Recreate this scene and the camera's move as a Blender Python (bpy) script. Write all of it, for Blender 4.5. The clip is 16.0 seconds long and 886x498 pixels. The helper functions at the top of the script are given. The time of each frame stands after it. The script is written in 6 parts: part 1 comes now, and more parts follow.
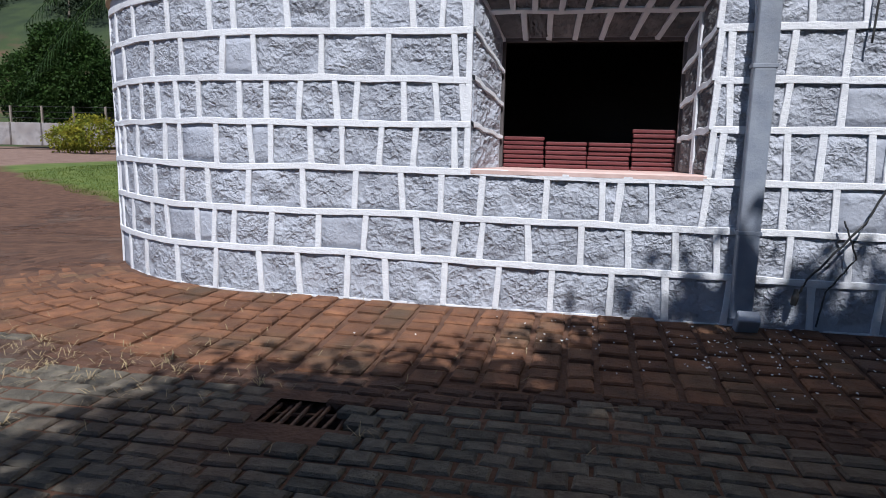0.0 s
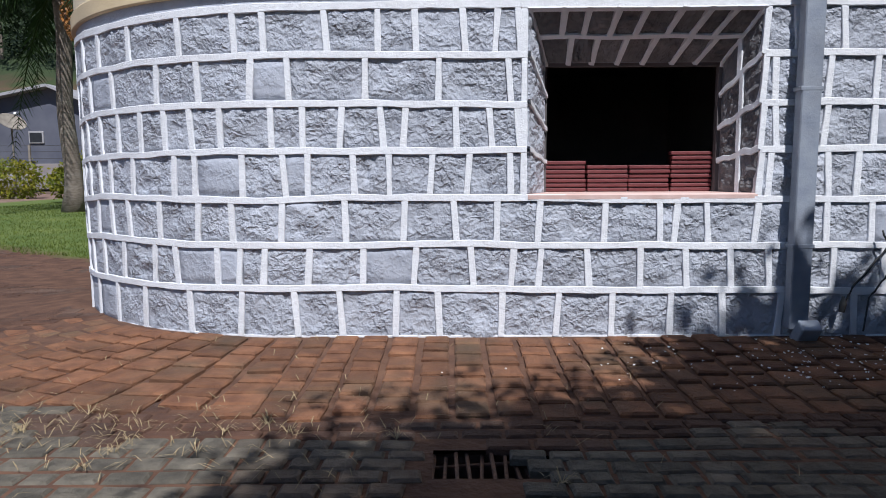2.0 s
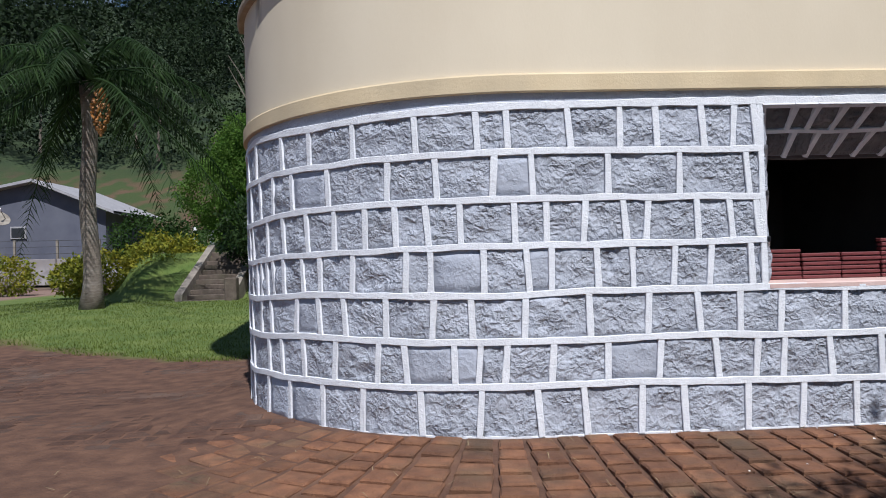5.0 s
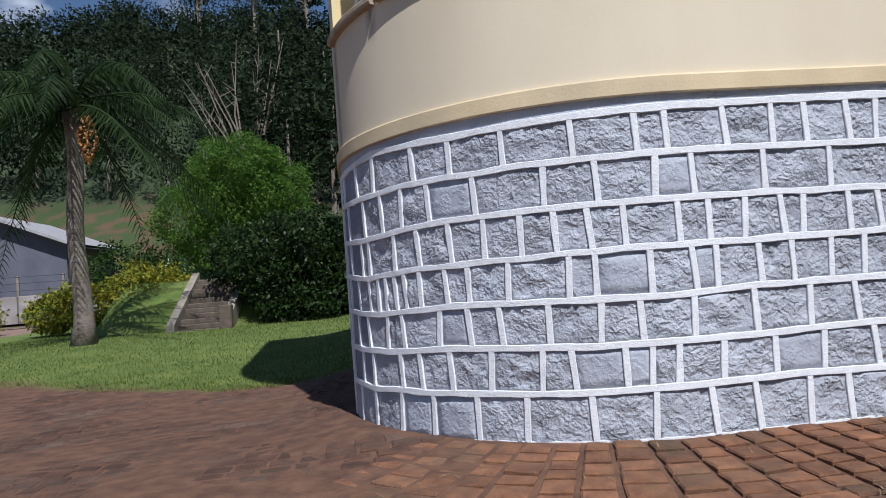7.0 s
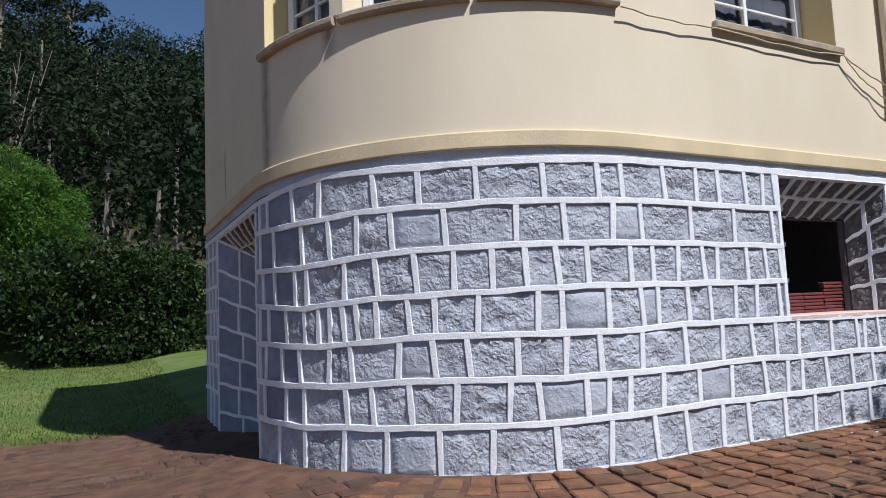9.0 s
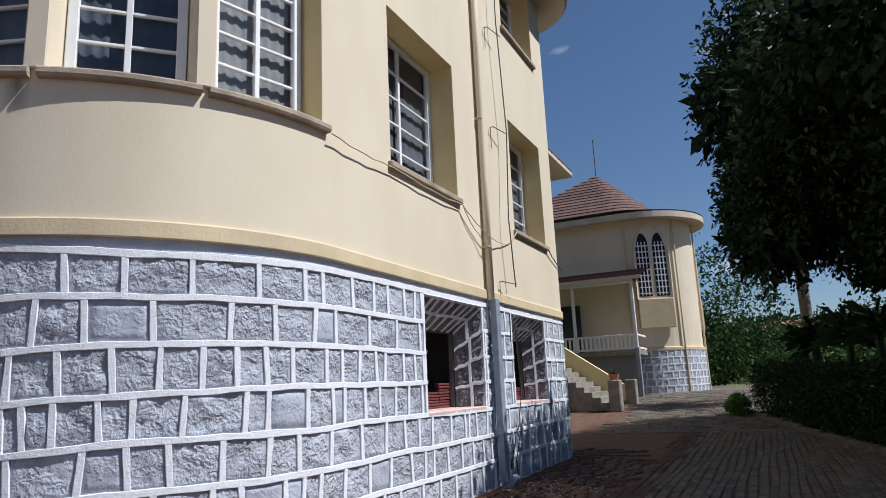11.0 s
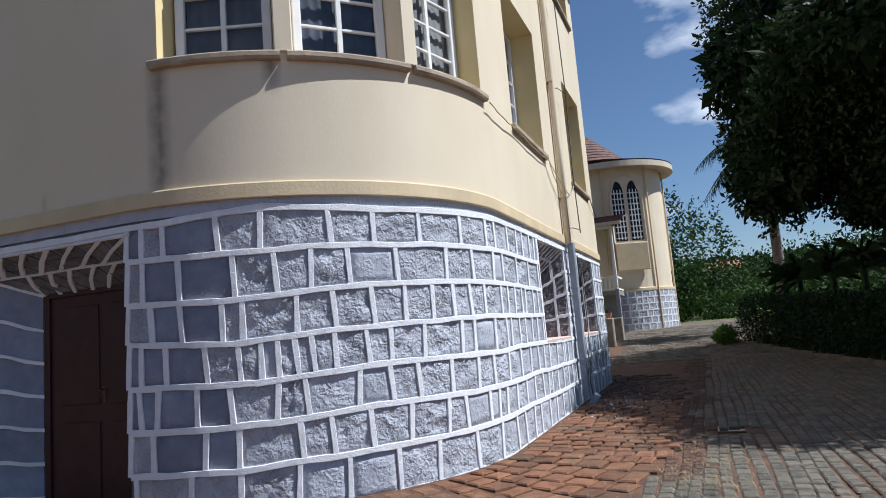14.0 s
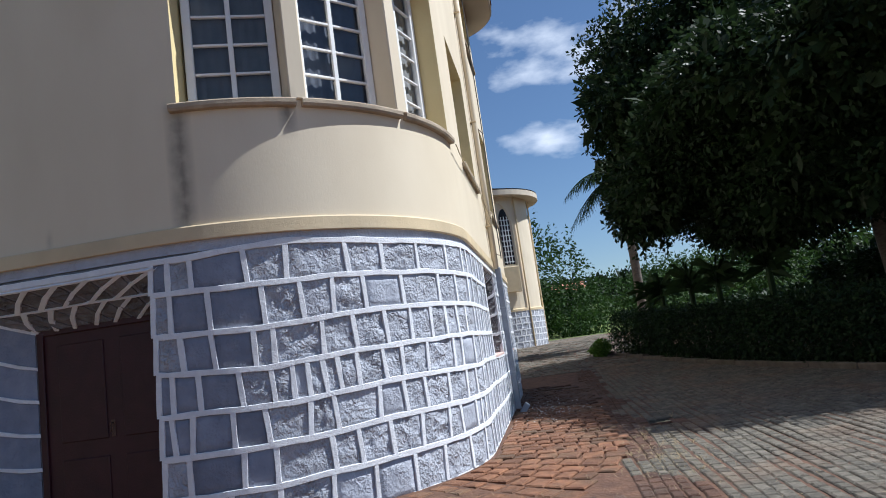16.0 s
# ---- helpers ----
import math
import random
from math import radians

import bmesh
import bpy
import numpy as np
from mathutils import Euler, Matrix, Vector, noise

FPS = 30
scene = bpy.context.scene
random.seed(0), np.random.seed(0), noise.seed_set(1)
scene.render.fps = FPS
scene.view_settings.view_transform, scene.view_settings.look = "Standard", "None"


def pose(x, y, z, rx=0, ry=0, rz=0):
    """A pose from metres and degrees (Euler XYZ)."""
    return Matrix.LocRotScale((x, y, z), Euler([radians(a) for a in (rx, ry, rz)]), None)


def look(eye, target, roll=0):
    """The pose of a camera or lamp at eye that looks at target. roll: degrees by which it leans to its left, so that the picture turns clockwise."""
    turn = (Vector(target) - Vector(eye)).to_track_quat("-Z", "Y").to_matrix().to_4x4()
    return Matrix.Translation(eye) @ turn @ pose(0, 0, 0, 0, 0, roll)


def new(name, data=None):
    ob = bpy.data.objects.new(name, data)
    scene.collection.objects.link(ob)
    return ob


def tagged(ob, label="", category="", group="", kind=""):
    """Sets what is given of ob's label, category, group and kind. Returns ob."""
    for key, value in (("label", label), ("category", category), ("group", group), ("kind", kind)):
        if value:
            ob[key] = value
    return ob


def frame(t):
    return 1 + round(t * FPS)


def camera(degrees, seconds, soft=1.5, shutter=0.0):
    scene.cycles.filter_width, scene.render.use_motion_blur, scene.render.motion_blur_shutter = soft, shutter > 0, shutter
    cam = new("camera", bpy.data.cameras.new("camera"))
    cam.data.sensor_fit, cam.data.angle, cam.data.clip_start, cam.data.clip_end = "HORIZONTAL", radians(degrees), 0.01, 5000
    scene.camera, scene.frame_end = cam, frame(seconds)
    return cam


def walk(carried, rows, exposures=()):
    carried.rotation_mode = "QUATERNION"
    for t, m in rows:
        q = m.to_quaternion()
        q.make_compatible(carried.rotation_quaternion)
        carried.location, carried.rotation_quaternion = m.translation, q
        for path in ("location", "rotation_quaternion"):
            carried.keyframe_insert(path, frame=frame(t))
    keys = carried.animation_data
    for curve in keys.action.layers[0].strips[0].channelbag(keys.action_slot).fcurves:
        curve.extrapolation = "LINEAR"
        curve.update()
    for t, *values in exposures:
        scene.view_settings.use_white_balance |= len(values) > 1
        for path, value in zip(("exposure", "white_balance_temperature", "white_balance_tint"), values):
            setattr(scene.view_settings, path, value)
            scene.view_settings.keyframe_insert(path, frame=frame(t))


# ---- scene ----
cam = camera(67.1, 16.0, soft=0.95)
PATH = [
    (0, (4.83, -0.478, 1.361), (4.431, 1.455, 1.037), 1.2),
    (0.5, (4.456, -0.481, 1.331), (4.109, 1.479, 1.139), -0.5),
    (1, (4.111, -0.496, 1.303), (3.832, 1.468, 1.053), -2.0),
    (1.5, (3.733, -0.486, 1.358), (3.586, 1.473, 0.981), -3.6),
    (2, (3.391, -0.421, 1.315), (3.366, 1.565, 1.085), -0.3),
    (2.5, (3.081, -0.403, 1.359), (2.962, 1.584, 1.165), 1.2),
    (3, (2.721, -0.423, 1.421), (2.74, 1.572, 1.277), -0.8),
    (3.5, (2.304, -0.373, 1.419), (2.272, 1.625, 1.342), 0.0),
    (3.7, (2.179, -0.359, 1.438), (2.045, 1.637, 1.406), 2.2),
    (5.8, (0.526, -0.271, 1.386), (0.731, 1.719, 1.41), -3.3),
    (6, (0.339, -0.254, 1.392), (0.533, 1.736, 1.41), -3.5),
    (6.5, (0.022, -0.139, 1.432), (0.216, 1.847, 1.577), -5.7),
    (7, (-0.362, -0.091, 1.396), (-0.117, 1.892, 1.468), -4.4),
    (7.5, (-0.724, 0.007, 1.368), (-0.402, 1.979, 1.463), -3.7),
    (8, (-1.096, 0.129, 1.342), (-0.622, 2.071, 1.401), -2.2),
    (8.5, (-1.471, 0.245, 1.353), (-0.771, 2.118, 1.412), -2.2),
    (9, (-1.874, 0.42, 1.311), (-0.975, 2.197, 1.5), -2.4),
    (9.5, (-2.184, 0.432, 1.401), (-0.9, 1.937, 1.697), -0.1),
    (10, (-2.487, 0.685, 1.383), (-0.871, 1.822, 1.693), 0.6),
    (10.2, (-2.587, 0.783, 1.4), (-0.879, 1.774, 1.716), 1.1),
    (12.3, (-3.771, 1.639, 1.414), (-1.996, 2.414, 1.91), -4.6),
    (12.5, (-3.903, 1.77, 1.415), (-2.118, 2.55, 1.869), -3.5),
    (12.6, (-3.966, 1.825, 1.415), (-2.185, 2.627, 1.843), -3.1),
    (13, (-4.238, 2.078, 1.379), (-2.442, 2.837, 1.824), -0.5),
    (13.5, (-4.6, 2.357, 1.344), (-2.827, 3.199, 1.731), -3.9),
    (14, (-4.935, 2.643, 1.328), (-3.082, 3.352, 1.581), -4.8),
    (14.3, (-5.165, 2.809, 1.361), (-3.28, 3.368, 1.729), -5.4),
    (14.5, (-5.245, 2.988, 1.325), (-3.339, 3.52, 1.618), -8.0),
    (15, (-5.601, 3.274, 1.316), (-3.671, 3.718, 1.59), -4.3),
    (15.5, (-5.82, 3.575, 1.342), (-3.883, 3.934, 1.687), -2.6),
    (16, (-6.1, 3.778, 1.362), (-4.141, 4.061, 1.65), -7.9),
]
walk(cam, [(t, look(eye, target, roll)) for t, eye, target, roll in PATH], exposures=[(0.0, -0.06, 5750, 13), (4.0, -0.12, 5750, 13), (8.0, -0.03, 5750, 12), (13.0, 0.14, 5700, 11), (16.0, 0.35, 5650, 10)])

# ---- light ----
SUN_AZ, SUN_EL = math.atan2(-0.97, 0.25), radians(55)
sun_dir = Vector((math.cos(SUN_AZ) * math.cos(SUN_EL), math.sin(SUN_AZ) * math.cos(SUN_EL), math.sin(SUN_EL)))
world = bpy.data.worlds.new("sky")
scene.world = world
world.use_nodes = True
wn, wl = world.node_tree.nodes, world.node_tree.links
sky = wn.new("ShaderNodeTexSky")
sky.sky_type = "NISHITA"
sky.sun_disc = False
sky.sun_elevation = SUN_EL
sky.sun_rotation = math.pi / 2 - SUN_AZ
sky.air_density, sky.dust_density, sky.ozone_density = 1.05, 0.15, 3.3
# thin white clouds drifting over the blue
wtc = wn.new("ShaderNodeTexCoord")
wmap = wn.new("ShaderNodeMapping")
wmap.inputs["Scale"].default_value = (3.0, 3.0, 7.0)
wno = wn.new("ShaderNodeTexNoise")
wno.inputs["Scale"].default_value = 1.9
wno.inputs["Detail"].default_value = 7.0
wra = wn.new("ShaderNodeValToRGB")
wra.color_ramp.elements[0].position, wra.color_ramp.elements[1].position = 0.57, 0.74
wmx = wn.new("ShaderNodeMix")
wmx.data_type = "RGBA"
wmx.inputs["B"].default_value = (10.5, 10.9, 11.5, 1)
wl.new(wtc.outputs["Generated"], wmap.inputs["Vector"])
wl.new(wmap.outputs["Vector"], wno.inputs["Vector"])
wl.new(wno.outputs["Fac"], wra.inputs["Fac"])
wl.new(wra.outputs["Color"], wmx.inputs["Factor"])
wl.new(sky.outputs["Color"], wmx.inputs["A"])
bg = wn["Background"]
wl.new(wmx.outputs["Result"], bg.inputs["Color"])
bg.inputs["Strength"].default_value = 0.069
sun = new("sun", bpy.data.lights.new("sun", "SUN"))
sun.data.energy, sun.data.angle, sun.data.color = 5.7, radians(0.53), (1.0, 0.95, 0.86)
sun.matrix_world = Matrix.Translation((0, 0, 60)) @ sun_dir.to_track_quat("Z", "Y").to_matrix().to_4x4()
scene.view_settings.exposure = 0.0


# ---- materials ----
def material(name, base, second=None, scale=6.0, rough=0.8, bump=0.0, bump_scale=30.0, distort=0.0, stain=None, stain_scale=0.8,
             stain_amount=0.4, island=0.0, piece=0.0, metal=0.0, translucent=0.0, stretch=(1, 1, 1)):
    m = bpy.data.materials.new(name)
    m.use_nodes = True
    n, l = m.node_tree.nodes, m.node_tree.links
    p = n["Principled BSDF"]
    p.inputs["Roughness"].default_value = rough
    p.inputs["Metallic"].default_value = metal
    geo = n.new("ShaderNodeNewGeometry")
    mp = n.new("ShaderNodeMapping")
    mp.inputs["Scale"].default_value = stretch
    l.new(geo.outputs["Position"], mp.inputs["Vector"])
    no = n.new("ShaderNodeTexNoise")
    no.inputs["Scale"].default_value, no.inputs["Detail"].default_value = scale, 6.0
    l.new(mp.outputs["Vector"], no.inputs["Vector"])
    ra = n.new("ShaderNodeValToRGB")
    ra.color_ramp.elements[0].position, ra.color_ramp.elements[1].position = 0.3, 0.7
    ra.color_ramp.elements[0].color = (*base, 1)
    ra.color_ramp.elements[1].color = (*(second or [min(1, c * 1.25) for c in base]), 1)
    l.new(no.outputs["Fac"], ra.inputs["Fac"])
    colour = ra.outputs["Color"]
    if stain:
        sn = n.new("ShaderNodeTexNoise")
        sn.inputs["Scale"].default_value, sn.inputs["Detail"].default_value = stain_scale, 8.0
        l.new(mp.outputs["Vector"], sn.inputs["Vector"])
        sr = n.new("ShaderNodeValToRGB")
        sr.color_ramp.elements[0].position, sr.color_ramp.elements[1].position = 0.48, 0.72
        l.new(sn.outputs["Fac"], sr.inputs["Fac"])
        sm = n.new("ShaderNodeMath")
        sm.operation = "MULTIPLY"
        sm.inputs[1].default_value = stain_amount
        l.new(sr.outputs["Color"], sm.inputs[0])
        mx = n.new("ShaderNodeMix")
        mx.data_type = "RGBA"
        mx.inputs["B"].default_value = (*stain, 1)
        l.new(sm.outputs[0], mx.inputs["Factor"])
        l.new(colour, mx.inputs["A"])
        colour = mx.outputs["Result"]
    if island or piece:
        if island:
            rnd, amount = geo.outputs["Random Per Island"], island
        else:
            rnd, amount = n.new("ShaderNodeObjectInfo").outputs["Random"], piece
        mr = n.new("ShaderNodeMapRange")
        mr.inputs["To Min"].default_value, mr.inputs["To Max"].default_value = 1 - amount, 1 + amount
        l.new(rnd, mr.inputs["Value"])
        hs = n.new("ShaderNodeHueSaturation")
        l.new(mr.outputs["Result"], hs.inputs["Value"])
        l.new(colour, hs.inputs["Color"])
        colour = hs.outputs["Color"]
    l.new(colour, p.inputs["Base Color"])
    if bump:
        bn = n.new("ShaderNodeTexNoise")
        bn.inputs["Scale"].default_value, bn.inputs["Detail"].default_value = bump_scale, 8.0
        bn.inputs["Roughness"].default_value = 0.66
        bn.inputs["Distortion"].default_value = distort
        l.new(mp.outputs["Vector"], bn.inputs["Vector"])
        bb = n.new("ShaderNodeBump")
        bb.inputs["Strength"].default_value, bb.inputs["Distance"].default_value = min(1.0, bump), 0.02 * max(1.0, bump)
        l.new(bn.outputs["Fac"], bb.inputs["Height"])
        l.new(bb.outputs["Normal"], p.inputs["Normal"])
    if translucent:
        p.inputs["Specular IOR Level"].default_value = 0.15
        tr = n.new("ShaderNodeBsdfTranslucent")
        l.new(colour, tr.inputs["Color"])
        ms = n.new("ShaderNodeMixShader")
        ms.inputs["Fac"].default_value = translucent
        l.new(p.outputs["BSDF"], ms.inputs[1])
        l.new(tr.outputs["BSDF"], ms.inputs[2])
        l.new(ms.outputs["Shader"], n["Material Output"].inputs["Surface"])
    return m


def glass_material():
    m = bpy.data.materials.new("window_glass")
    m.use_nodes = True
    n, l = m.node_tree.nodes, m.node_tree.links
    gl = n.new("ShaderNodeBsdfGlossy")
    gl.inputs["Roughness"].default_value = 0.03
    tr = n.new("ShaderNodeBsdfTransparent")
    tr.inputs["Color"].default_value = (0.75, 0.78, 0.8, 1)
    fr = n.new("ShaderNodeFresnel")
    fr.inputs["IOR"].default_value = 1.6
    ms = n.new("ShaderNodeMixShader")
    l.new(fr.outputs["Fac"], ms.inputs["Fac"])
    l.new(tr.outputs["BSDF"], ms.inputs[1])
    l.new(gl.outputs["BSDF"], ms.inputs[2])
    l.new(ms.outputs["Shader"], n["Material Output"].inputs["Surface"])
    return m


def stone_material(name, base, second, stain, relief, island=0.0, piece=0.0):
    """Painted hewn stone: broad chisel scars and a fine sharp grain under one coat of paint."""
    m = material(name, base, second, 7, 0.85, 0.0, 30, 0.0, stain, 3.0, 0.35, island=island, piece=piece)
    n, l = m.node_tree.nodes, m.node_tree.links
    geo = n.new("ShaderNodeNewGeometry")
    scars = n.new("ShaderNodeTexVoronoi")
    scars.feature = "F1"
    scars.inputs["Scale"].default_value = 19.0
    warp = n.new("ShaderNodeTexNoise")
    warp.inputs["Scale"].default_value, warp.inputs["Detail"].default_value = 14.0, 5.0
    mixed = n.new("ShaderNodeVectorMath")
    mixed.operation = "MULTIPLY_ADD"
    mixed.inputs[1].default_value = (0.16, 0.16, 0.16)
    l.new(geo.outputs["Position"], warp.inputs["Vector"])
    l.new(warp.outputs["Color"], mixed.inputs[0])
    l.new(geo.outputs["Position"], mixed.inputs[2])
    l.new(mixed.outputs["Vector"], scars.inputs["Vector"])
    fine = n.new("ShaderNodeTexNoise")
    fine.inputs["Scale"].default_value, fine.inputs["Detail"].default_value, fine.inputs["Roughness"].default_value = 40.0, 6.0, 0.62
    l.new(geo.outputs["Position"], fine.inputs["Vector"])
    total = n.new("ShaderNodeMath")
    total.operation = "MULTIPLY_ADD"
    total.inputs[1].default_value = 1.1
    l.new(scars.outputs["Distance"], total.inputs[0])
    l.new(fine.outputs["Fac"], total.inputs[2])
    bump = n.new("ShaderNodeBump")
    bump.inputs["Strength"].default_value, bump.inputs["Distance"].default_value = 1.0, relief
    # worn and trowelled patches where the scars are filled
    worn = n.new("ShaderNodeTexNoise")
    worn.inputs["Scale"].default_value, worn.inputs["Detail"].default_value = 5.5, 3.0
    l.new(geo.outputs["Position"], worn.inputs["Vector"])
    depth = n.new("ShaderNodeMapRange")
    depth.inputs["From Min"].default_value, depth.inputs["From Max"].default_value = 0.38, 0.62
    depth.inputs["To Min"].default_value = 0.3
    l.new(worn.outputs["Fac"], depth.inputs["Value"])
    height = n.new("ShaderNodeMath")
    height.operation = "MULTIPLY"
    l.new(total.outputs[0], height.inputs[0])
    l.new(depth.outputs["Result"], height.inputs[1])
    l.new(height.outputs[0], bump.inputs["Height"])
    l.new(bump.outputs["Normal"], n["Principled BSDF"].inputs["Normal"])
    return m


M_STONE = stone_material("painted_rough_stone", (0.385, 0.405, 0.46), (0.475, 0.495, 0.55), (0.33, 0.35, 0.405), 0.027, piece=0.08)
M_STONE_FAR = stone_material("painted_rough_stone_joined", (0.385, 0.405, 0.46), (0.475, 0.495, 0.55), (0.33, 0.35, 0.405), 0.027, island=0.08)
M_STONE_SMOOTH = stone_material("painted_smooth_stone", (0.37, 0.392, 0.452), (0.45, 0.472, 0.532), (0.33, 0.35, 0.41), 0.009, piece=0.08)
# darker copy of the smooth stone: the flank's shade put into its colour
M_STONE_SMOOTH_SHADED = stone_material("painted_smooth_stone_shaded", (0.20, 0.225, 0.29), (0.27, 0.295, 0.365), (0.17, 0.19, 0.25), 0.008, piece=0.12)
M_STONE_DARK = stone_material("dark_grey_stone", (0.125, 0.12, 0.125), (0.20, 0.195, 0.20), (0.095, 0.09, 0.092), 0.02, piece=0.15)
M_MORTAR = material("white_painted_mortar", (0.74, 0.75, 0.78), (0.83, 0.84, 0.86), 14, 0.7, 0.5, 50, 0.0, (0.62, 0.60, 0.60), 2.2, 0.3)
M_BACK = material("grey_painted_backing", (0.20, 0.21, 0.24), None, 9, 0.8, 0.5, 30)
M_CREAM = material("cream_painted_plaster", (0.67, 0.575, 0.42), (0.73, 0.635, 0.475), 1.3, 0.75, 0.07, 45, 0.0, (0.60, 0.50, 0.36), 0.7, 0.4, stretch=(1, 1, 0.5))


def add_streaks(m, spots):
    """Dark damp streaks running down the plaster at the given places (x, y, half width, foot, top)."""
    n, l = m.node_tree.nodes, m.node_tree.links
    p = n["Principled BSDF"]
    colour = p.inputs["Base Color"].links[0].from_socket
    geo = n.new("ShaderNodeNewGeometry")
    sep = n.new("ShaderNodeSeparateXYZ")
    l.new(geo.outputs["Position"], sep.inputs[0])
    no = n.new("ShaderNodeTexNoise")
    no.inputs["Scale"].default_value, no.inputs["Detail"].default_value = 7.0, 8.0
    l.new(geo.outputs["Position"], no.inputs["Vector"])

    def op(kind, a, b=0.0):
        k = n.new("ShaderNodeMath")
        k.operation = kind
        for i, q in enumerate((a, b)):
            if isinstance(q, (int, float)):
                k.inputs[i].default_value = q
            else:
                l.new(q, k.inputs[i])
        return k.outputs[0]
    total = 0.0
    for x, y, w, lo, hi in spots:
        d = op("ADD", op("ABSOLUTE", op("SUBTRACT", sep.outputs["X"], x)), op("ABSOLUTE", op("SUBTRACT", sep.outputs["Y"], y)))
        near = op("MAXIMUM", op("SUBTRACT", 1.0, op("DIVIDE", d, w)), 0.0)
        r = n.new("ShaderNodeMapRange")
        r.interpolation_type = "SMOOTHSTEP"
        r.inputs["From Min"].default_value, r.inputs["From Max"].default_value = lo, lo + 0.3
        l.new(sep.outputs["Z"], r.inputs["Value"])
        q = n.new("ShaderNodeMapRange")
        q.interpolation_type = "SMOOTHSTEP"
        q.inputs["From Min"].default_value, q.inputs["From Max"].default_value = hi, hi - 0.25
        l.new(sep.outputs["Z"], q.inputs["Value"])
        total = op("ADD", total, op("MULTIPLY", near, op("MULTIPLY", r.outputs["Result"], q.outputs["Result"])))
    fac = op("MINIMUM", op("MULTIPLY", total, op("MULTIPLY", no.outputs["Fac"], 1.5)), 0.75)
    mx = n.new("ShaderNodeMix")
    mx.data_type = "RGBA"
    mx.inputs["B"].default_value = (0.16, 0.14, 0.11, 1)
    l.new(fac, mx.inputs["Factor"])
    l.new(colour, mx.inputs["A"])
    l.new(mx.outputs["Result"], p.inputs["Base Color"])


add_streaks(M_CREAM, [(-0.49, 6.92, 0.16, 2.6, 4.1), (-0.12, 5.98, 0.14, 3.5, 4.15), (-0.52, 9.2, 0.08, 2.8, 3.6), (-0.52, 8.3, 0.05, 2.7, 3.0)])
M_BAND = material("tan_painted_moulding", (0.60, 0.475, 0.29), (0.67, 0.54, 0.34), 2.5, 0.7, 0.2, 40, 0.0, (0.42, 0.35, 0.24), 1.6, 0.45)
M_YELLOW = material("yellow_painted_plaster", (0.68, 0.55, 0.27), (0.74, 0.61, 0.32), 2.0, 0.7, 0.15, 40, 0.0, (0.5, 0.4, 0.22), 1.2, 0.3)
M_SILL = material("weathered_brown_sill", (0.34, 0.27, 0.19), (0.44, 0.36, 0.26), 7, 0.8, 0.5, 30, 0.0, (0.16, 0.13, 0.10), 2.5, 0.5)
M_WHITE = material("white_window_paint", (0.76, 0.76, 0.75), (0.82, 0.82, 0.81), 6, 0.45, 0.1, 40)
M_GLASS = glass_material()
M_CURTAIN = material("grey_blue_curtain", (0.09, 0.10, 0.13), (0.17, 0.18, 0.22), 5, 0.9, 0.2, 80)
M_CURTAIN_LIGHT = material("pale_curtain", (0.26, 0.26, 0.27), (0.36, 0.36, 0.36), 5, 0.9, 0.2, 80)
M_PINK = material("pink_painted_sill", (0.62, 0.43, 0.38), (0.70, 0.52, 0.47), 8, 0.7, 0.3, 40, 0.0, (0.45, 0.3, 0.26), 3, 0.4)
M_RED_SLAT = material("dark_red_painted_wood", (0.12, 0.024, 0.028), (0.17, 0.042, 0.042), 12, 0.5, 0.2, 40, 0.0, (0.09, 0.02, 0.02), 4, 0.4, stretch=(1, 4, 4))
M_DOOR = material("dark_maroon_door_paint", (0.036, 0.008, 0.012), (0.056, 0.013, 0.018), 6, 0.45, 0.2, 40)
M_ROOM = material("dark_lining_and_unlit_room", (0.10, 0.09, 0.09), (0.14, 0.12, 0.12), 2, 0.9, 0.2, 20)
M_PIPE = material("grey_blue_downpipe_paint", (0.22, 0.25, 0.31), (0.30, 0.33, 0.38), 8, 0.5, 0.2, 40, 0.0, (0.14, 0.14, 0.15), 3, 0.4)
M_WIRE = material("black_cable", (0.03, 0.03, 0.03), None, 10, 0.5)
M_WIRE_PALE = material("cream_painted_cable", (0.45, 0.38, 0.26), None, 10, 0.6)
M_IRON = material("rusty_iron", (0.12, 0.075, 0.055), (0.24, 0.13, 0.085), 30, 0.75, 0.6, 60, metal=0.4)
M_ROOF = material("brown_clay_roof_tile", (0.10, 0.052, 0.042), (0.17, 0.09, 0.072), 3, 0.85, 0.4, 20, 0.0, (0.09, 0.07, 0.06), 1.2, 0.5, island=0.2)
M_EAVE = material("cream_eave_board", (0.55, 0.47, 0.36), (0.62, 0.54, 0.42), 4, 0.7, 0.2, 30, 0.0, (0.3, 0.24, 0.2), 1, 0.5)
M_COBBLE = material("grey_brown_cobble", (0.075, 0.066, 0.051), (0.165, 0.145, 0.112), 11, 0.85, 1.2, 30, 0.0, (0.19, 0.11, 0.065), 0.7, 0.6, island=0.25)
M_REDPAVE = material("red_earth_stained_paver", (0.058, 0.027, 0.017), (0.115, 0.057, 0.034), 5, 0.9, 1.2, 30, 0.0, (0.12, 0.085, 0.065), 1.1, 0.75, island=0.25)
M_REDPIECE = material("orange_red_paving_stone", (0.125, 0.054, 0.028), (0.24, 0.110, 0.054), 7, 0.9, 1.2, 30, 0.0, (0.10, 0.075, 0.045), 1.6, 0.75, piece=0.28)
M_STRAW = material("dry_straw", (0.25, 0.19, 0.10), (0.38, 0.30, 0.17), 30, 0.8, island=0.2)
M_GRASSBLADE = material("lawn_blades", (0.08, 0.115, 0.02), (0.15, 0.185, 0.04), 0.8, 0.7, island=0.3, translucent=0.25)
